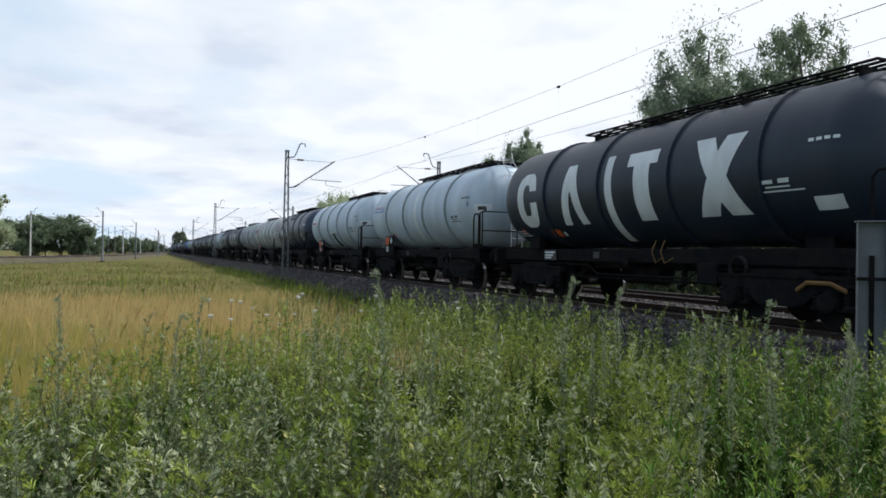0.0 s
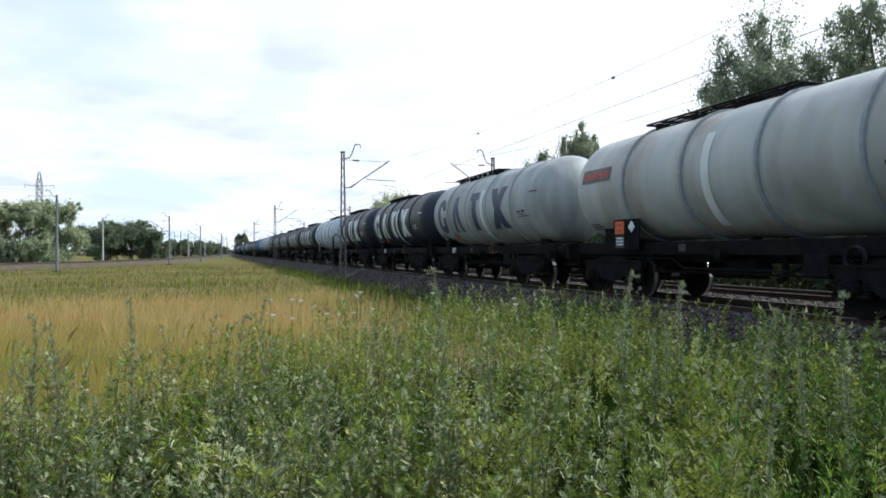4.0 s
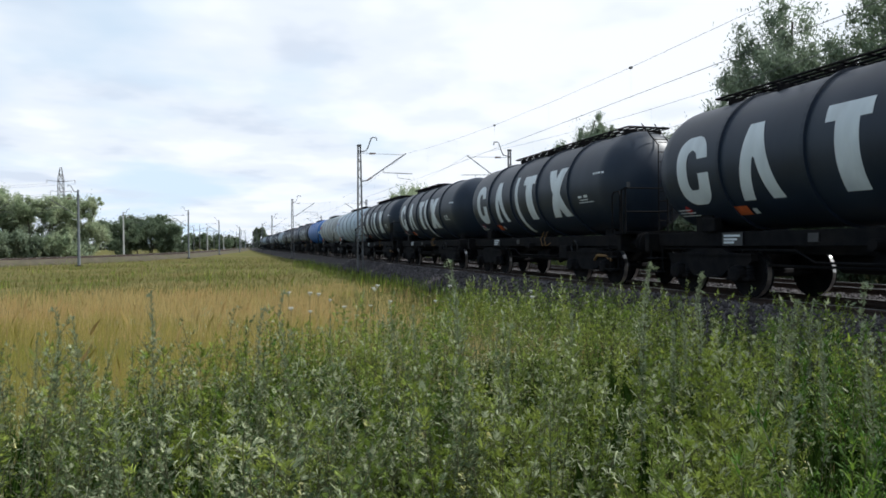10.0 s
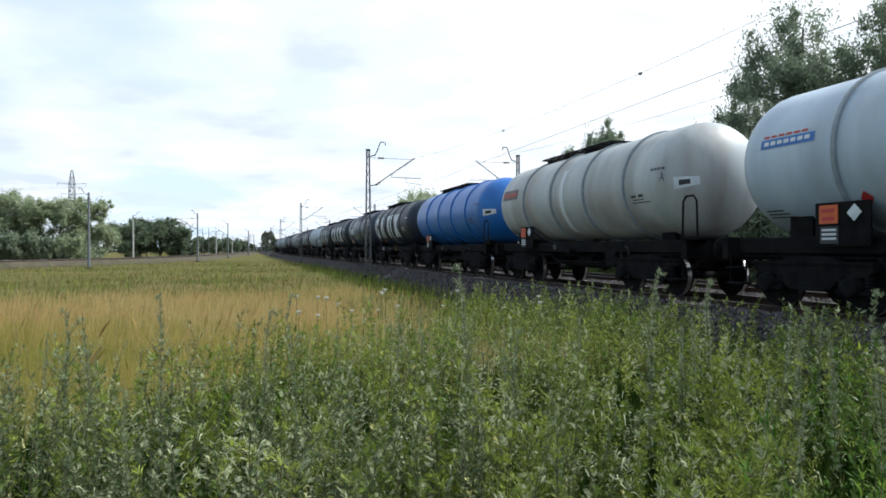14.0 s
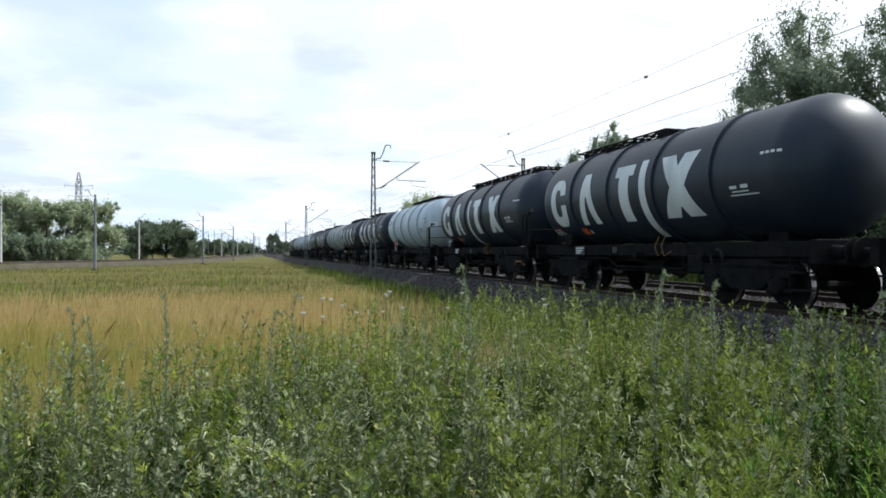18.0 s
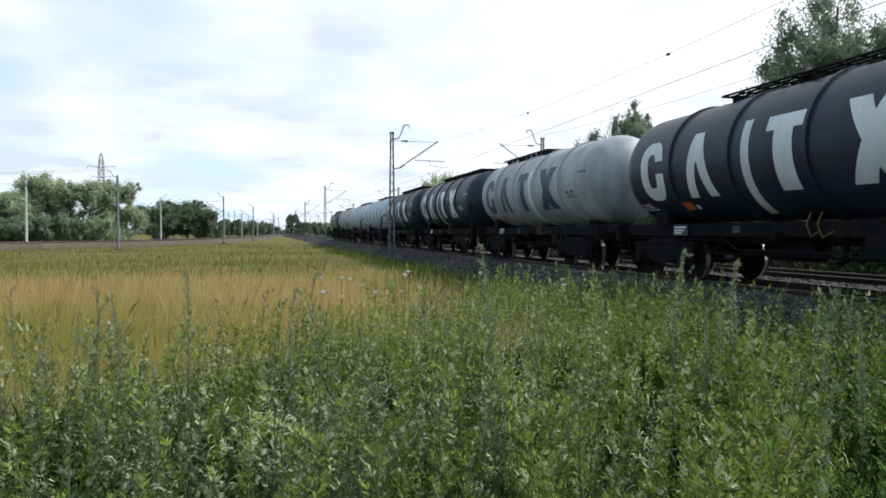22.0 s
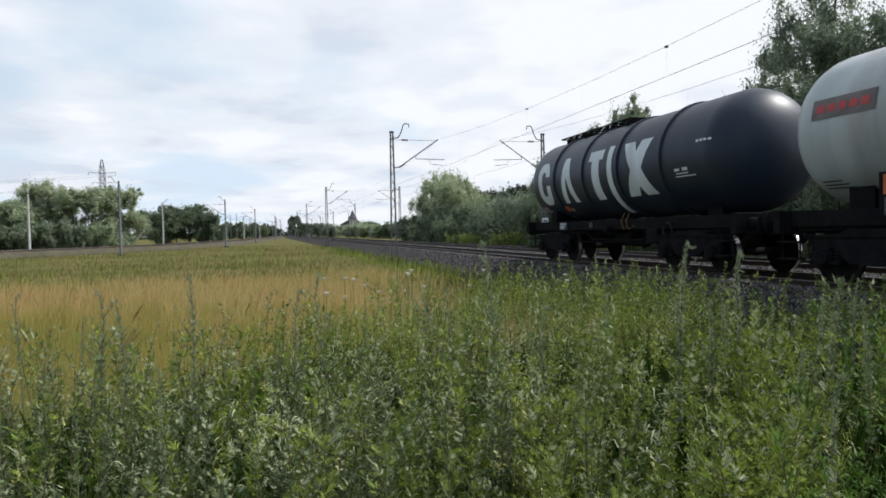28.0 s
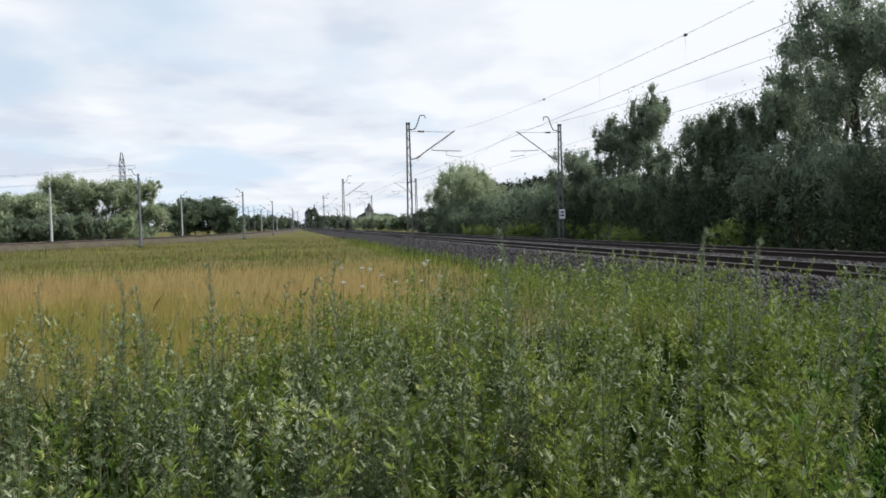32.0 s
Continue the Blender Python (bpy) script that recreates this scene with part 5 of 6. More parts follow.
def left_trees():
    lab = "broad silvery-green tree beyond the curving line"
    for i, (x, y, h, w, lf, n) in enumerate(((-42, 112, 7.0, 9, "leaf_light", 220), (-36.5, 108, 7.2, 7, "leaf_light", 200), (-31, 113, 10.4, 7.0, "leaf_light", 260), (-26.8, 112, 10.0, 6.5, "leaf_light", 250), (-22.3, 115, 10.2, 6.0, "leaf_light", 230),
                                        (-50, 116, 7.4, 11, "leaf_light", 190), (-58, 106, 7.0, 11, "leaf", 150), (-22, 150, 7.0, 7.5, "leaf_dark", 190), (-17.6, 152, 8.4, 9.5, "leaf_dark", 260), (-13.0, 152, 6.4, 6.0, "leaf_dark", 170), (-68, 98, 7, 12, "leaf_light", 120))):
        tree("broad_tree", (x, y, -0.2), h, w, 300 + i, M[lf], n, 92, 0.16, 0.03, 0, lab, "trees beyond the second line", 3, 0.1)
    rnd = random.Random(4)
    rng = np.random.default_rng(72)
    n = 900
    x = -85 + 65 * rng.random(n)
    c = np.stack([x, 103 + 0.10 * (x + 60) + 4 * rng.random(n), 0.1 + 2.2 * rng.random(n) ** 1.4], -1)
    v, f = leaf_cloud(rng, c, np.full(n, 0.9), 26, 0.2)
    tagged(arrays("hedge_growth", v, f, M["leaf"]), "pale tangled growth behind the curving line", "undergrowth", kind="stuff")
    for i in range(11):
        shrub((-65 + 4.2 * i, 101 + 0.6 * i + rnd.uniform(-1, 1), -0.2), rnd.uniform(3, 4.6), rnd.uniform(4.5, 6), 330 + i, M[rnd.choice(("leaf_light", "leaf"))], 60, 45, 0.2, "pale green shrub under the broad trees", "shrubs beyond the second line")


left_trees()


def distance():
    """What closes the view: a wooded ridge, far thickets, a poplar, a pointed roof and a power pylon."""
    rng = np.random.default_rng(21)
    n = 9000
    x = 175 + 330 * rng.random(n)
    crest = 39 + 0.02 * (x - 200) + 3.0 * np.sin(x * 0.11) + 2.0 * np.sin(x * 0.37)
    crest = crest * np.clip((x - 168) / 26, 0.15, 1)
    z = crest * (0.12 + 0.88 * rng.random(n) ** 0.6)
    c = np.stack([x, 620 + 60 * rng.random(n), z], -1)
    v, f = leaf_cloud(rng, c, np.full(n, 1.6), 5, 1.5)
    tagged(arrays("far_wood", v, f, M["wood_far"]), "dark wooded ridge in the distance", "woodland", kind="stuff")
    n = 1500
    c = np.stack([-150 + 260 * rng.random(n), 500 + 60 * rng.random(n), 0.3 + 3.6 * rng.random(n) ** 1.3], -1)
    v, f = leaf_cloud(rng, c, np.full(n, 1.6), 5, 0.9)
    tagged(arrays("far_hedge", v, f, M["wood_far"]), "low dark hedges along the horizon", "hedge", kind="stuff")
    bm = bmesh.new()
    xs = np.linspace(168, 520, 24)
    rows = []
    for k, (yy, zz) in enumerate(((610, -1), (640, 0.55), (680, 0.9), (800, 0.9))):
        rows.append([bm.verts.new((q, yy, -1 if zz < 0 else zz * 36 * min(1, max(0.15, (q - 168) / 26)))) for q in xs])
    for p, q in zip(rows, rows[1:]):
        for i in range(len(xs) - 1):
            bm.faces.new((p[i], p[i + 1], q[i + 1], q[i]))
    tagged(part("far_ridge", bm, M["wood_far"], smooth=True), "dark slope of the distant wooded ridge", "hill", kind="structure")
    # clumps along the horizon
    rnd = random.Random(31)
    for i, (r, y, h, w, lf) in enumerate(((-0.052, 330, 7.2, 9, "leaf_dark"), (-0.036, 340, 6.4, 9, "leaf_dark"), (-0.02, 350, 5.0, 9, "leaf_dark"), (0.075, 300, 5.0, 8, "leaf_dark"), (0.095, 250, 3.6, 9, "leaf"), (0.118, 240, 3.9, 9, "leaf_light"),
                                      (0.140, 230, 3.5, 9, "leaf_light"), (0.16, 210, 3.2, 8, "leaf"), (0.132, 330, 6.2, 8, "leaf_dark"), (0.148, 340, 6.2, 6, "leaf_dark"), (0.178, 190, 3.2, 8, "leaf_dark"), (-0.014, 420, 8.5, 11, "leaf_dark"), (-0.004, 430, 6.5, 9, "leaf_dark"), (0.062, 420, 7.5, 12, "leaf_dark"), (0.05, 440, 8, 10, "leaf_dark"))):
        shrub((r * y, y, -0.2), h, w, 400 + i, M[lf], 60, 60, 0.4, "distant thicket on the horizon", "distant thickets")
    tree("poplar_tree", (0.035 * 520, 520, -0.3), 16.0, 6.5, 450, M["leaf_dark"], 130, 60, 0.5, 0.02, 0, "dark narrow poplar far down the line", "", 2)
    tree("poplar_tree", (0.044 * 520, 520, -0.3), 11.5, 5.0, 451, M["leaf_dark"], 90, 60, 0.5, 0.02, 0, "smaller dark poplar far down the line", "", 2)
    # a house with a pointed tower
    h = empty("tower_house", pose(0.1165 * 430, 430, -0.5))
    tagged(h, "distant grey building with a steep pointed tower roof", "building")
    part("wall", boxed(-7, 7, -5, 5, 0, 7.5), M["plaster"], h)
    part("roof", extrude_profile([(-7.5, 7.5), (7.5, 7.5), (0, 11.5)], -5.4, 5.4), M["slate"], h)
    part("tower", boxed(-2.2, 2.2, -6, -1.6, 0, 11.0), M["plaster"], h)
    sp = lathe([(11.0, 3.2), (13.0, 1.6), (16.6, 0.05)], "Z", 8)
    part("spire", sp, M["slate"], h).matrix_basis = pose(0, -3.8, 0)
    for xx in (-5.4, -3.6, 3.4, 5.2):
        part("window", boxed(xx - 0.5, xx + 0.5, -5.05, -4.98, 3.0, 5.0), M["slate"], h)
    # low sheds by the far station
    for i, (r, y, w, hh) in enumerate(((-0.012, 480, 9, 2.4), (0.06, 470, 8, 4.0), (0.17, 300, 7, 3.4))):
        hs = empty("far_shed", pose(r * y, y, -0.3))
        tagged(hs, "low pale building far off beside the line", "building", "far buildings")
        part("wall", boxed(-w / 2, w / 2, -3, 3, 0, hh), M["plaster"], hs)
        part("roof", extrude_profile([(-w / 2 - 0.4, hh), (w / 2 + 0.4, hh), (w / 2 - 1, hh + 1.4), (-w / 2 + 1, hh + 1.4)], -3.3, 3.3), M["slate"], hs)
    # power pylon beyond the left-hand trees
    py = empty("power_pylon", pose(-0.2159 * 330, 330, -0.5))
    tagged(py, "grey lattice high-voltage pylon behind the trees", "pylon")
    H = 37.0
    for sx in (-1, 1):
        for sy in (-1, 1):
            part("leg", rods([(sx * 3.0, sy * 3.0, 0), (sx * 1.15, sy * 1.15, 24), (sx * 1.0, sy * 1.0, 32), (sx * 0.25, sy * 0.25, H)], 0.13, 4), M["steel"], py)
    bm = bmesh.new()
    lv = [0, 7, 13, 18, 22, 25, 28, 31, 34]
    for a, b in zip(lv, lv[1:]):
        wa, wb = np.interp(a, [0, 24, 32, 37], [3, 1.15, 1.0, 0.25]), np.interp(b, [0, 24, 32, 37], [3, 1.15, 1.0, 0.25])
        for sy in (-1, 1):
            rod(bm, (-wa, sy * wa, a), (wb, sy * wb, b), 0.08, sides=4), rod(bm, (wa, sy * wa, a), (-wb, sy * wb, b), 0.08, sides=4)
            rod(bm, (-wb, sy * wb, b), (wb, sy * wb, b), 0.07, sides=4)
    part("lattice", bm, M["steel"], py)
    for z, l in ((31.0, 5.5), (26.5, 4.0)):
        part("cross_arm", rods([(-l, 0, z + 0.4), (0, 0, z - 0.2), (l, 0, z + 0.4)], 0.12, 4), M["steel"], py)
        for xx in (-l, l):
            part("insulator_string", rods([(xx, 0, z + 0.4), (xx, 0, z - 1.0)], 0.08, 5), M["insulator"], py)
    for i, (z, l) in enumerate(((31.0, -5.5), (31.0, 5.5), (26.5, -4.0), (26.5, 4.0))):
        base = Vector((-0.2159 * 330 + l, 330, z - 1.6))
        pts = [base + Vector((-210 * k / 10, -30 * k / 10, -22 * (k / 10) * (1 - k / 10))) for k in range(11)]
        tagged(part("power_cable", rods(pts, 0.045, 4), M["wire"]), "thin sagging high-voltage cable", "cable", "high-voltage cables")
    # slender poles of the far junction
    pole = None
    for i in range(22):
        y = rnd.uniform(210, 480)
        r = rnd.uniform(-0.055, 0.03) if i < 15 else rnd.uniform(0.06, 0.13)
        m = pose(r * y, y, -0.2)
        if pole is None:
            pole = empty("line_pole", m)
            tagged(pole, "slender grey overhead-line pole far down the line", "pole", "far line poles")
            part("shaft", rod(bmesh.new(), (0, 0, 0), (0, 0, 8.4), 0.13, 0.09, sides=6), M["steel"], pole)
            part("arm", rods([(0, 0, 7.0), (2.4, 0, 7.6)], 0.05, 4), M["steel"], pole)
        else:
            copy_thing(pole, m)


distance()


def lineside_post():
    """A short grey steel post of channel section between the meadow and the ballast."""
    p = empty("lineside_post", pose(7.35, 5.1, -0.1, 0, 0, -50))
    tagged(p, "short grey steel post standing beside the ballast", "post")
    part("web", boxed(-0.13, 0.13, -0.01, 0.01, 0, 2.27, bevel=0.003), M["post"], p)
    for x in (-0.14, 0.13):
        part("flange", boxed(x, x + 0.012, -0.09, 0.09, 0, 2.27), M["post"], p)
    part("strap", boxed(-0.15, 0.15, -0.105, -0.09, 1.62, 1.66), M["frame"], p)
    part("cable_pipe", rods([(0.0, -0.04, 0.1), (0.0, -0.04, 1.9)], 0.025), M["frame"], p)
    part("cap_plate", boxed(-0.16, 0.16, -0.1, 0.1, 2.27, 2.285), M["post"], p)


lineside_post()

# ---------------------------------------------------------------- weeds and grass


def weed_template(seed, height, leaves, leaf_len, lobes=2, droop=0.6, sprigs=4, nod=0.08, pale_share=0.2, slim=0.2):
    """One weed: a stem that nods at its tip, side sprigs, and arched lobed leaves crowding towards the top.
    Returns (leaf verts, quads), (pale leaf verts, quads), (stem verts, quads)."""
    rng = random.Random(seed)
    sets = ([], []), ([], [])

    def kite(k, p, tip, side):
        v, f = sets[k]
        o = len(v)
        mid = p.lerp(tip, 0.42)
        v.extend([p, mid - side, tip, mid + side])
        f.append((o, o + 1, o + 2, o + 3))

    b = rng.uniform(0, 6.28)
    lean = Vector((math.cos(b), math.sin(b), 0))
    bend = Vector((rng.uniform(-1, 1), rng.uniform(-1, 1), 0)) * 0.10 * height
    path = [bend * s * s + Vector((0, 0, height * s)) for s in (0, 0.3, 0.6, 0.85)]
    path += [path[-1] + lean * nod * 0.4 + Vector((0, 0, 0.10 * height)), path[-1] + lean * nod + Vector((0, 0, 0.10 * height - nod * 0.35))]
    marks = (0, 0.3, 0.6, 0.85, 0.94, 1.0)
    sv, sf = tubes(path, [0.0034, 0.003, 0.0024, 0.0019, 0.0015, 0.001], 3)

    def at(s):
        for k in range(5):
            if s <= marks[k + 1]:
                return path[k].lerp(path[k + 1], (s - marks[k]) / (marks[k + 1] - marks[k]))
        return path[-1]

    def leaf(p, a, ln, rise, tip=False):
        # pale leaves crowd at the tips, where they also stand for sunlit highlights
        k = 1 if rng.random() < pale_share * (1.8 if tip else 0.4) else 0
        out = Vector((math.cos(a), math.sin(a), 0))
        across = Vector((-math.sin(a), math.cos(a), rng.uniform(-0.6, 0.6))).normalized()

        def arc(u):
            return p + out * ln * u * (0.75 - 0.15 * u) + Vector((0, 0, ln * (rise * u - droop * u * u)))

        if lobes == 0:
            kite(k, arc(0), arc(0.62), across * ln * slim * 0.42)
            kite(k, arc(0.5), arc(1.0), across * ln * slim * 0.36)
            return
        kite(k, arc(0.25), arc(1.0), across * ln * slim * 0.40)
        for q in range(lobes):
            u = 0.22 + 0.5 * q / lobes
            for sg in (-1, 1):
                c = arc(u)
                end = c + across * sg * ln * 0.36 * (1.05 - 0.6 * u) + (arc(min(1, u + 0.3)) - c) * 1.15
                kite(k, c, end, (arc(u + 0.14) - c) * 0.33 + Vector((0, 0, ln * 0.025)))

    side_axes = []
    for i in range(sprigs):
        s, a = rng.uniform(0.4, 0.86), rng.uniform(0, 6.28)
        ln = height * rng.uniform(0.10, 0.22) * (1.3 - s)
        d = Vector((math.cos(a), math.sin(a), rng.uniform(0.9, 1.9))).normalized()
        side_axes.append((at(s), d, ln))
        v, f = tubes([at(s), at(s) + d * ln], [0.002, 0.001], 3)
        sf = list(sf) + [tuple(q + len(sv) for q in w) for w in f]
        sv = list(sv) + v
    turn = rng.uniform(0, 6.28)
    leaves = int(leaves * 1.3)
    for i in range(leaves):
        turn += 2.4
        if side_axes and rng.random() < 0.36:
            p0, d, reach = rng.choice(side_axes)
            u = rng.random() ** 0.7
            leaf(p0 + d * reach * u, turn, leaf_len * rng.uniform(0.35, 0.7), rng.uniform(0.6, 1.5), u > 0.6)
        else:
            s = 0.22 + 0.78 * ((i + rng.random()) / leaves) ** 0.75
            leaf(at(s), turn, leaf_len * (1.15 - 0.72 * s) * rng.uniform(0.65, 1.3), rng.uniform(0.6, 1.6) + 0.9 * max(0, s - 0.6), s > 0.8)

    def pack(v, f):
        return np.array([tuple(x) for x in v]).reshape(-1, 3), np.array(f, int).reshape(-1, 4)

    return pack(*sets[0]), pack(*sets[1]), pack(sv, sf)


def stamp(templates, which, pos, turn, scale, tilt):
    """Many plants out of a few templates, joined: verts and quads."""
    vs, fs, o = [], [], 0
    for k, (tv, tf) in enumerate(templates):
        m = which == k
        n = int(m.sum())
        if not n:
            continue
        c, s = np.cos(turn[m])[:, None], np.sin(turn[m])[:, None]
        v = tv[None] * scale[m][:, None, None]
        x = v[..., 0] * c - v[..., 1] * s + v[..., 2] * tilt[m, 0:1]
        y = v[..., 0] * s + v[..., 1] * c + v[..., 2] * tilt[m, 1:2]
        v = np.stack([x, y, v[..., 2]], -1) + pos[m][:, None]
        fs.append((tf[None] + (np.arange(n) * len(tv))[:, None, None] + o).reshape(-1, 4))
        vs.append(v.reshape(-1, 3))
        o += n * len(tv)
    return np.concatenate(vs), np.concatenate(fs)


def weed_field(name, seed, n, kinds, leaf, label, r0, r1, low, high, keep, bias=1.0, a0=-30.0, a1=64.0):
    rng = np.random.default_rng(seed)
    tm = [weed_template(seed * 10 + i, *kinds[i]) for i in range(len(kinds))]
    th = np.radians(a0 + (a1 - a0) * rng.random(n))
    r = np.sqrt(r0 ** 2 + (r1 ** 2 - r0 ** 2) * rng.random(n) ** bias)
    x, y = r * np.sin(th), r * np.cos(th)
    ok = keep(x, y, rng)
    x, y = x[ok], y[ok]
    ok = patch(x, y, 1.9, 50) + 0.75 * rng.random(len(x)) > 0.14
    x, y = x[ok], y[ok]
    n = len(x)
    which = rng.integers(0, len(kinds), n)
    sc = (low + (high - low) * rng.random(n)) * (1 + 0.38 * patch(x, y, 0.85, 30 + seed) + 0.5 * patch(x, y, 2.3, 70))
    sc = np.minimum(sc, 1.28)
    pos = np.stack([x, y, np.zeros(n) - 0.02], -1)
    turn, tilt = rng.random(n) * 6.28, rng.standard_normal((n, 2)) * 0.13 + np.array([0.03, 0.0])
    v, f = stamp([t[0] for t in tm], which, pos, turn, sc, tilt)
    tagged(arrays(name, v, f, leaf), label, "weeds", kind="stuff")
    v, f = stamp([t[1] for t in tm], which, pos, turn, sc, tilt)
    tagged(arrays(name + "_undersides", v, f, M["pale"]), "turned leaves with silvery undersides, and tip leaves with their sunlit highlight put into the pale colour", "weeds", kind="stuff")
    v, f = stamp([t[2] for t in tm], which, pos, turn, sc, tilt)
    tagged(arrays(name + "_stems", v, f, M["stem"]), "thin brown-green stems of the weeds", "weeds", kind="stuff")


def patch(x, y, s, ox=0.0):
    return np.array([noise.noise((a * s + ox, b * s, 1.7)) for a, b in zip(x, y)])


def weed_zone(x, y, rng):
    """Where the tall weeds grow: up to about eight metres on the meadow, and as far as the ballast."""
    r = np.hypot(x, y)
    edge = 8.9 + 1.2 * patch(x, y, 0.35) + np.clip(x - 0.5, 0, 5) * 1.1 - 0.95 * np.clip(0.6 - x, 0, 2)
    return (x < 7.3 + 0.3 * rng.random(len(x))) & (r < edge)


# height, leaves, leaf length, pairs of lobes, droop, sprigs, nod, share of pale leaves, slimness
KINDS = [(0.85, 40, 0.105, 2, 0.55, 4, 0.05, 0.10, 0.24), (0.72, 36, 0.11, 2, 0.7, 4, 0.06, 0.12, 0.22), (0.95, 44, 0.09, 2, 0.5, 5, 0.07, 0.12, 0.24), (0.5, 34, 0.115, 2, 0.6, 3, 0.04, 0.08, 0.25), (0.9, 46, 0.085, 1, 0.8, 5, 0.08, 0.15, 0.24), (0.6, 38, 0.11, 1, 0.6, 3, 0.05, 0.10, 0.26), (0.78, 50, 0.075, 0, 0.7, 4, 0.05, 0.06, 0.2)]
SILVER = [(0.98, 58, 0.068, 2, 0.6, 7, 0.11, 0.22, 0.2), (0.85, 52, 0.066, 2, 0.7, 6, 0.13, 0.25, 0.2), (1.05, 62, 0.062, 2, 0.5, 8, 0.10, 0.22, 0.2), (0.9, 54, 0.066, 2, 0.8, 6, 0.12, 0.25, 0.22)]
PLAIN = [(h, int(n * 0.8), ln * 1.1, min(lb, 1), d, 2, nd, pl, sl * 1.15) for h, n, ln, lb, d, sp, nd, pl, sl in KINDS]
SILVER_PLAIN = [(h, int(n * 0.8), ln * 1.1, 1, d, 4, nd, pl, sl * 1.15) for h, n, ln, lb, d, sp, nd, pl, sl in SILVER]
LANCE = [(0.85, 56, 0.115, 0, 0.75, 0, 0.04, 0.05, 0.2), (0.95, 62, 0.105, 0, 0.65, 2, 0.05, 0.05, 0.2), (0.72, 50, 0.12, 0, 0.7, 0, 0.03, 0.05, 0.21)]
GREEN = "dense knee-high to waist-high green weeds in the foreground"
GREY = "grey-green feathery mugwort mixed through the weeds"


def silver_zone(x, y, rng):
    return weed_zone(x, y, rng) & (patch(x, y, 0.6, 9) - 0.3 * np.clip(x, -1.5, 2) > -0.12) & ~belt(x, y)


def belt(x, y):
    """The belt of goldenrod that runs out from the standpoint towards the line."""
    b, r = np.degrees(np.arctan2(x, y)), np.hypot(x, y)
    return (b > 43 + 3 * patch(x, y, 0.9, 21)) & (b < 59) & (r < 6.4)


def near_ring(x, y, rng):
    lone = (x < 0.3 + 0.8 * patch(x, y, 0.7, 31)) & (rng.random(len(x)) < 0.62)
    return weed_zone(x, y, rng) & ~(belt(x, y) & (rng.random(len(x)) < 0.8)) & ~lone


weed_field("weeds", 3, 1900, KINDS, M["weed"], GREEN, 1.25, 5.2, 0.76, 1.14, near_ring, 1.1)
weed_field("weeds_beyond", 7, 5600, PLAIN, M["weed"], GREEN, 5.2, 15.5, 0.82, 1.2, near_ring, 1.15)
weed_field("mugwort", 4, 1250, SILVER, M["weed_grey"], GREY, 1.25, 5.4, 0.78, 1.08, silver_zone, 1.1)
weed_field("mugwort_beyond", 5, 1100, SILVER_PLAIN, M["weed_grey"], GREY, 5.4, 15.5, 0.78, 1.10, silver_zone, 1.2)
weed_field("goldenrod", 6, 420, LANCE, M["lance"], "leafy goldenrod shoots with narrow arched leaves", 1.9, 6.4, 0.82, 1.1, lambda x, y, g: belt(x, y), 1.0, 38.0, 62.0)

weed_field("weeds_around", 8, 700, PLAIN, M["weed"], "green weeds of the verge round the standpoint", 1.1, 9.0, 0.7, 1.0, lambda x, y, g: x < 7.3, 1.0, 64.0, 330.0)


def drooping_tips():
    """Pale nodding tips of the mugwort: arched sprays of narrow leaves that show their silver underside."""
    rng = random.Random(17)
    V, F = [], []
    for i in range(620):
        a, r = radians(rng.uniform(-26, 56)), 2.9 + 6.5 * rng.random() ** 1.1
        x, y = r * math.sin(a), r * math.cos(a)
        if x > 6.6 or (a > radians(42) and r < 6.4) or noise.noise((x * 0.7, y * 0.7, 4.0)) + 0.1 * min(x, 2) < -0.05:
            continue
        z = rng.uniform(0.55, 0.92)
        wind = rng.gauss(0.4, 0.9)
        for k in range(rng.randint(3, 8)):
            b, ln, rise = wind + rng.gauss(0, 0.9), rng.uniform(0.025, 0.065), rng.uniform(0.5, 2.2)
            out = Vector((math.cos(b), math.sin(b), 0))
            side = Vector((-math.sin(b), math.cos(b), 0.5)) * rng.uniform(0.0013, 0.0028)
            p = Vector((x + rng.uniform(-0.05, 0.05), y + rng.uniform(-0.05, 0.05), z + rng.uniform(-0.08, 0.05)))
            o = len(V)
            for j in range(5):
                u = j / 4
                c = p + out * ln * u + Vector((0, 0, ln * (rise * u - 1.1 * u * u)))
                w = side * (0.5 + 2.0 * u * (1.05 - u))
                V.extend([c - w, c + w])
            F += [(o + 2 * j, o + 2 * j + 1, o + 2 * j + 3, o + 2 * j + 2) for j in range(4)]
    tagged(arrays("mugwort_tips", V, F, M["pale"]), "pale silvery drooping leaf tips over the weeds", "weeds", kind="stuff")


drooping_tips()


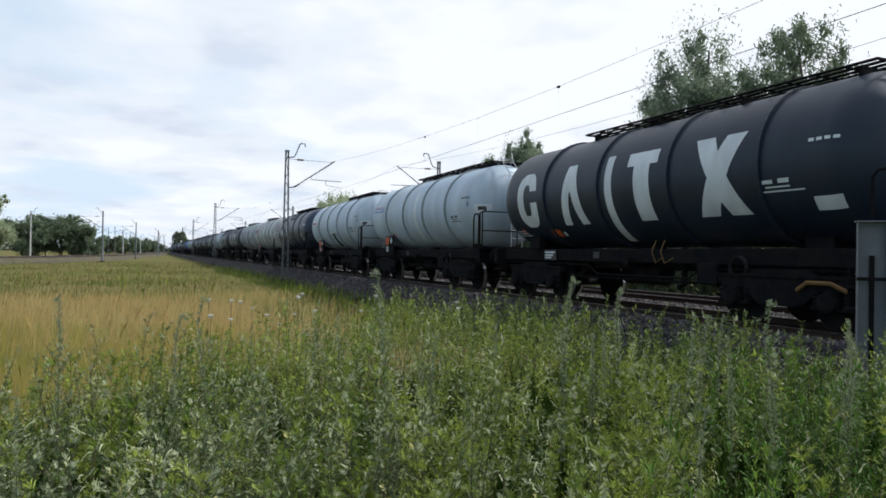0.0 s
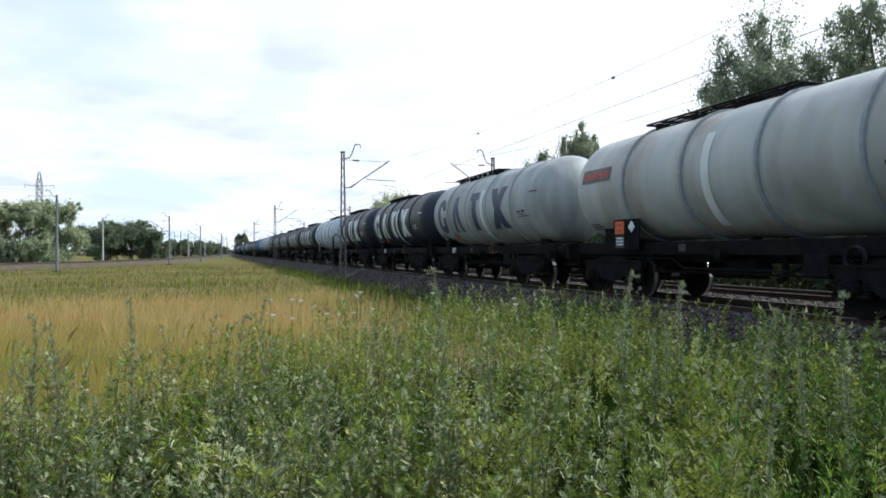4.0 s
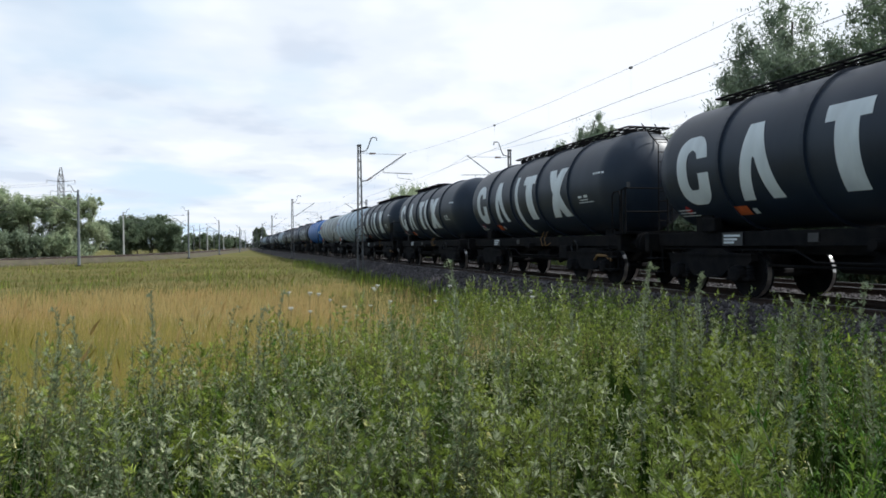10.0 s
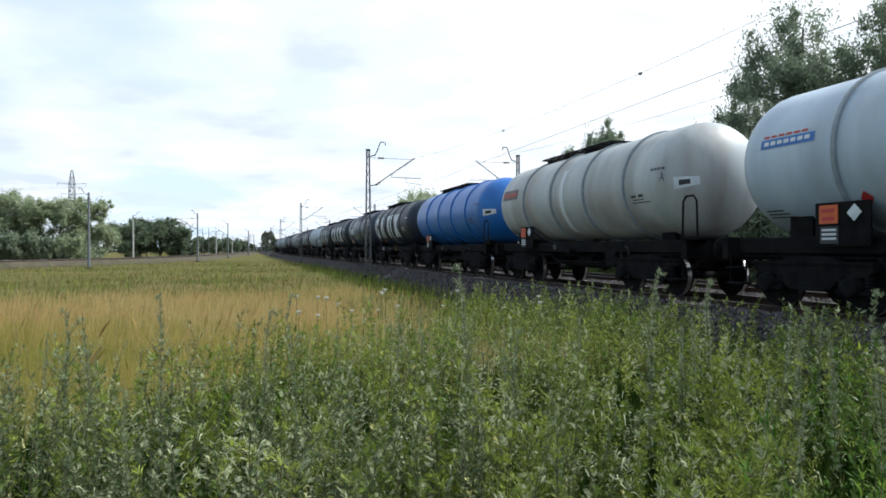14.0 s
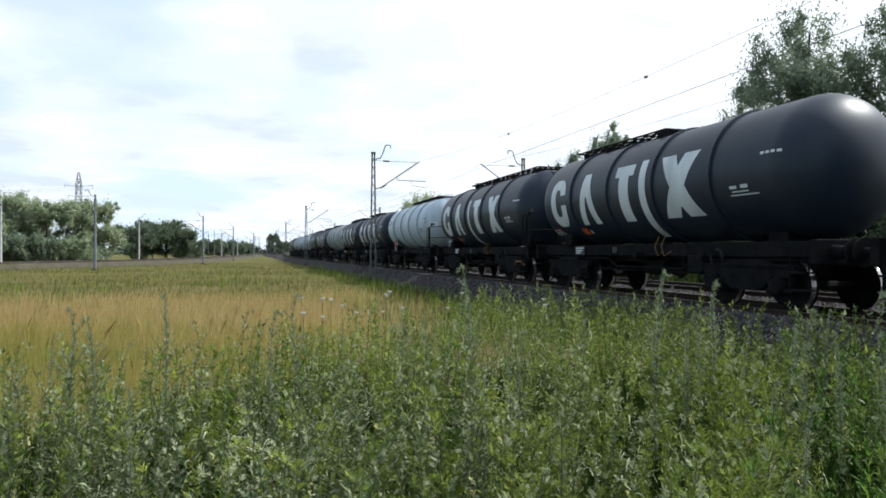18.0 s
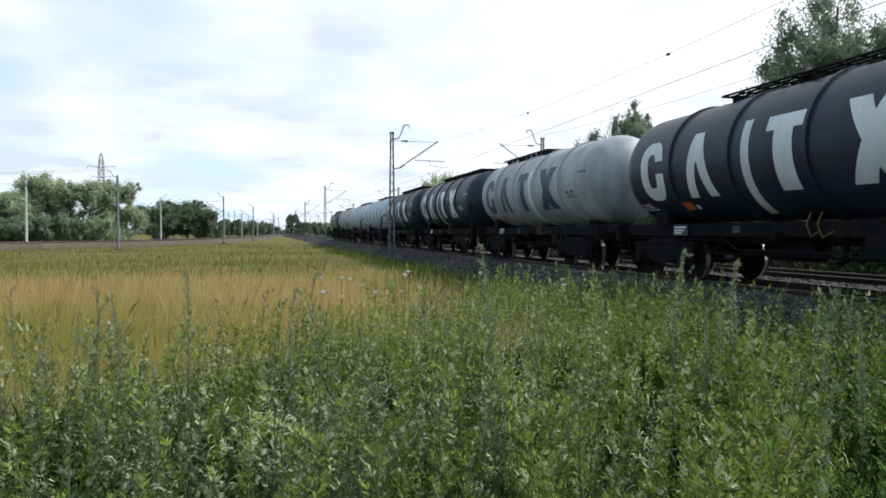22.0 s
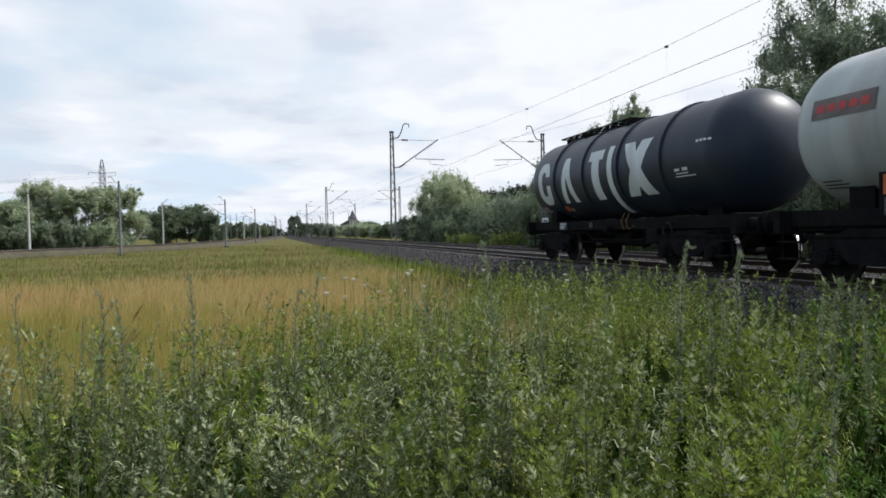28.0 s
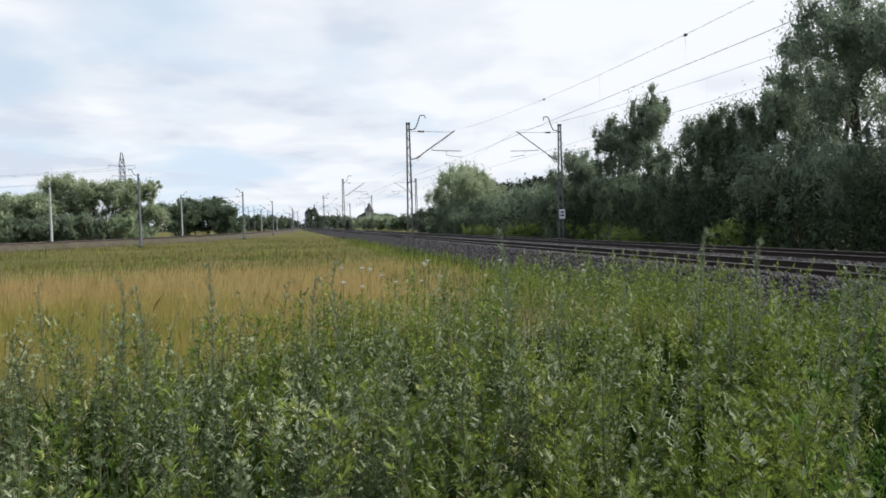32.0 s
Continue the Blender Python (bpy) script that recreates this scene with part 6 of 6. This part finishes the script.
def tall_stalks():
    """Single tall stalks that stand clear above the rest."""
    rnd = random.Random(77)
    protos = []
    for i in range(4):
        t = weed_template(900 + i, 1.45, 230, 0.062, 2, 0.5, 22, 0.06, 0.0, 0.2)
        st = empty("mugwort_stalk", pose(0, 0, 0))
        tagged(st, "tall thin mugwort stalk with small silvery leaves", "weed", "tall stalks in the weeds")
        tagged(arrays("stem", *t[2], M["stem"], st), kind="stuff")
        tagged(arrays("foliage", *t[0], M["stalk"], st), kind="stuff")
        protos.append(st)
    spots = [(-1.03, 4.48, 1.46), (-0.86, 4.52, 1.38), (-0.49, 4.57, 1.52), (0.12, 4.6, 1.40), (0.36, 4.59, 1.51), (1.47, 4.36, 1.69), (2.51, 3.85, 1.67), (2.83, 3.63, 1.61), (3.27, 2.79, 1.58), (3.17, 3.34, 1.44), (2.66, 3.70, 1.30), (4.05, 3.0, 1.42), (3.75, 2.75, 1.38), (3.45, 3.3, 1.30)]
    while len(spots) < 34:
        a, r = radians(rnd.uniform(-24, 58)), rnd.uniform(2.6, 7.5)
        spots.append((r * math.sin(a), r * math.cos(a), rnd.uniform(1.0, 1.32)))
    for i, (x, y, top) in enumerate(spots):
        if i < 4:
            protos[i].matrix_basis = pose(x, y, -0.02, 0, 0, rnd.uniform(0, 360))
            protos[i].scale = (top / 1.45,) * 3
        else:
            o = copy_thing(protos[i % 4], pose(x, y, -0.02, 0, 0, rnd.uniform(0, 360)))
            o.scale = (top / 1.45,) * 3


tall_stalks()


def young_goldenrod():
    """A few bright young shoots in front of the belt."""
    rnd = random.Random(5)
    first = None
    for i, (x, y, h) in enumerate(((2.38, 2.13, 0.86), (2.47, 2.2, 0.8), (2.3, 2.05, 0.76), (2.56, 2.1, 0.82), (2.22, 2.22, 0.72), (2.7, 2.45, 0.84))):
        at = pose(x, y, -0.02, 0, 0, rnd.uniform(0, 360))
        if first is None:
            t = weed_template(950, 0.85, 44, 0.125, 0, 0.75, 0, 0.03, 0.0, 0.2)
            first = empty("goldenrod_shoot")
            tagged(first, "bright young goldenrod shoot with arched narrow leaves", "weed", "young goldenrod shoots")
            tagged(arrays("stem", *t[2], M["stem"], first), kind="stuff")
            tagged(arrays("foliage", *t[0], M["lance_young"], first), kind="stuff")
            first.matrix_basis = at
            first.scale = (h / 0.85,) * 3
        else:
            o = copy_thing(first, at)
            o.scale = (h / 0.85,) * 3


young_goldenrod()


def umbels():
    """Wild carrot along the edge of the weeds."""
    rnd = random.Random(13)
    pr = empty("wild_carrot", pose(0, 0, 0))
    tagged(pr, "wild carrot with a flat white flower head", "wildflower", "white wildflowers")
    part("stem", rods([(0, 0, 0), (0.02, 0.01, 0.5), (0, 0, 0.97)], 0.006, 4), M["stem"], pr)
    bm = bmesh.new()
    for i in range(26):
        a, r = rnd.uniform(0, 6.28), 0.055 * math.sqrt(rnd.random())
        rod(bm, (0, 0, 0.95), (r * math.cos(a), r * math.sin(a), 1.0), 0.002, sides=3)
        bmesh.ops.create_icosphere(bm, subdivisions=1, radius=0.014, matrix=Matrix.Translation((r * math.cos(a), r * math.sin(a), 1.0)))
    part("flower_head", bm, M["umbel"], pr, "white umbel of tiny flowers")
    spots = [(2.19, 10.78, 1.1), (3.32, 10.49, 1.08), (3.1, 10.56, 0.84), (1.27, 10.93, 0.98), (1.14, 10.94, 1.0), (1.67, 10.87, 0.77), (2.39, 10.74, 0.84)]
    spots += [(rnd.uniform(0.5, 5.2), rnd.uniform(8.5, 13.0), rnd.uniform(0.65, 1.0)) for _ in range(11)]
    for i, (x, y, h) in enumerate(spots):
        if i == 0:
            pr.matrix_basis, o = pose(x, y, -0.02), pr
        else:
            o = copy_thing(pr, pose(x, y, -0.02, 0, 0, rnd.uniform(0, 360)))
        o.scale = (0.58, 0.58, h)


umbels()


def yellow_heads():
    """Small yellow flower clusters over the weeds."""
    rng = np.random.default_rng(61)
    n = 300
    th, r = np.radians(-24 + 84 * rng.random(n)), 2.4 + 9 * rng.random(n)
    x, y = r * np.sin(th), r * np.cos(th)
    ok = (x < 7) & (x > -1.0)
    c = np.stack([x[ok], y[ok], 0.72 + 0.25 * rng.random(ok.sum())], -1)
    v, f = leaf_cloud(rng, c, np.full(len(c), 0.022), 14, 0.006)
    tagged(arrays("yellow_flowers", v, f, M["flower"]), "small yellow flower clusters over the weeds", "wildflowers", kind="stuff")


yellow_heads()


def grass(name, seed, n, leaf, label, keep, low, high, width, y1=80.0, y0=5.0):
    """Single blades, three triangles' width each, thicker far off where they stand for tufts."""
    rng = np.random.default_rng(seed)
    y = y0 + (y1 - y0) * rng.random(n) ** 1.7
    x = -0.75 * y - 6 + (0.75 * y + 6 + 8) * rng.random(n)
    ok = keep(x, y, rng)
    x, y = x[ok], y[ok]
    n = len(x)
    h = low + (high - low) * rng.random(n)
    wd = width * (0.6 + 0.8 * rng.random(n)) * np.clip(y / 12, 0.7, 2.2)
    a = rng.random(n) * 6.28
    lean = rng.standard_normal((n, 2)) * 0.17 + np.array([0.05, 0.0])
    p = np.stack([x, y, np.full(n, -0.05)], -1)
    side = np.stack([np.cos(a) * wd, np.sin(a) * wd, 0 * a], -1)
    top = p + np.stack([lean[:, 0] * h, lean[:, 1] * h, h], -1)
    mid = p + np.stack([lean[:, 0] * h * 0.35, lean[:, 1] * h * 0.35, h * 0.6], -1)
    v = np.stack([p - side, p + side, mid + side * 0.8, top, mid - side * 0.8], 1).reshape(-1, 3)
    f = np.arange(5 * n).reshape(-1, 5)
    tagged(arrays(name, v, f, leaf), label, "grass", kind="stuff")


def left_edge(y):
    """The near foot of the second line's bed."""
    ys = [p.y for p in LEFT]
    return np.interp(y, ys, [p.x for p in LEFT])


def meadow(x, y, rng):
    return (x > left_edge(y) + 5.5) & (x < 7.2)


def reach(x, y):
    return np.hypot(x, y) + 2.4 * patch(x, y, 0.22, 4)


def dry_zone(x, y, rng):
    d = reach(x, y) + 1.5 * rng.standard_normal(len(x))
    return meadow(x, y, rng) & (d > 14.6 - 3.4 * np.clip((x + 2.5) / 3, 0, 1)) & (d < 25) & (x + 0.02 * y < 3.8 + 1.6 * patch(x, y, 0.16, 4))


def front_zone(x, y, rng):
    d = reach(x, y) + 1.2 * rng.standard_normal(len(x))
    return meadow(x, y, rng) & (x < 2.4 + 0.8 * patch(x, y, 0.3, 6)) & (d > 8.2) & (d < 16.5 - 3.0 * np.clip((x + 2.5) / 3, 0, 1))


def back_zone(x, y, rng):
    d = reach(x, y) + 2.0 * rng.standard_normal(len(x))
    return meadow(x, y, rng) & ((d > 22) | (x > 2.8)) & (np.hypot(x, y) > 8.5)


def tussock_zone(x, y, rng):
    return back_zone(x, y, rng) & (patch(x, y, 0.45, 12) > 0.16)


def tuft_zone(x, y, rng):
    return ((x - 2.0) / 1.3) ** 2 + ((y - 8.6) / 2.4) ** 2 < 0.4 + 0.7 * rng.random(len(x))


# low blades that carry the dark of the gaps between the weeds as colour
grass("low_growth", 21, 110000, M["under"], "low growth under the tall weeds, the shade of the gaps put into its colour", lambda x, y, g: (weed_zone(x, y, g) | (belt(x, y) & (x < 7))) & (np.hypot(x, y) < 9) & (np.hypot(x, y) > 1.25 + 0.35 * g.random(len(x))) & (x > -3.6 + 0.9 * patch(x, y, 1.2, 5)) & (y > 1.1 + 0.8 * patch(x, y, 1.2, 9)), 0.14, 0.46, 0.011, 9, 0.8)
grass("dry_grass", 11, 125000, M["straw"], "reddish straw-coloured dry grass in the meadow", dry_zone, 0.28, 0.58, 0.0021, 34)
grass("dry_tufts", 14, 30000, M["cream"], "pale dry grass tufts among the green weeds", tuft_zone, 0.5, 0.85, 0.003, 14)
grass("meadow_front", 19, 110000, M["lime_grass"], "yellow-green grass where the meadow meets the weeds", front_zone, 0.25, 0.5, 0.0022, 18)
grass("meadow_straw", 16, 22000, M["straw"], "straw blades among the green grass by the line", lambda x, y, g: meadow(x, y, g) & (np.hypot(x, y) > 9) & (x < 5.5) & (y < 27), 0.25, 0.55, 0.0022, 30)
grass("green_grass", 12, 75000, M["grass"], "olive green grass along the foot of the ballast and the bends", back_zone, 0.12, 0.27, 0.0034, 110)
grass("slope_grass", 22, 26000, M["grass"], "olive grass creeping up the bed of the curving line", lambda x, y, g: (x > left_edge(y) + 3.6 + 1.2 * patch(x, y, 0.3, 3)) & (x < left_edge(y) + 7.5), 0.2, 0.5, 0.005, 110, 12)
grass("tussocks", 20, 26000, M["weed"], "dark green tussocks in the back of the meadow", tussock_zone, 0.3, 0.6, 0.0035, 80)
grass("lineside_green", 18, 42000, M["weed"], "fresh green grass at the foot of the ballast", lambda x, y, g: (x > 5.0 + 0.9 * patch(x, y, 0.3, 2)) & (x < 7.35) & (np.hypot(x, y) > 9), 0.25, 0.6, 0.0045, 75)


# ---------------------------------------------------------------- motion
def motions():
    for k, ob in enumerate(TRAIN):
        walk(ob, [(t, pose(NEAR, place(k, t), RAIL)) for t, _ in RUN])


motions()
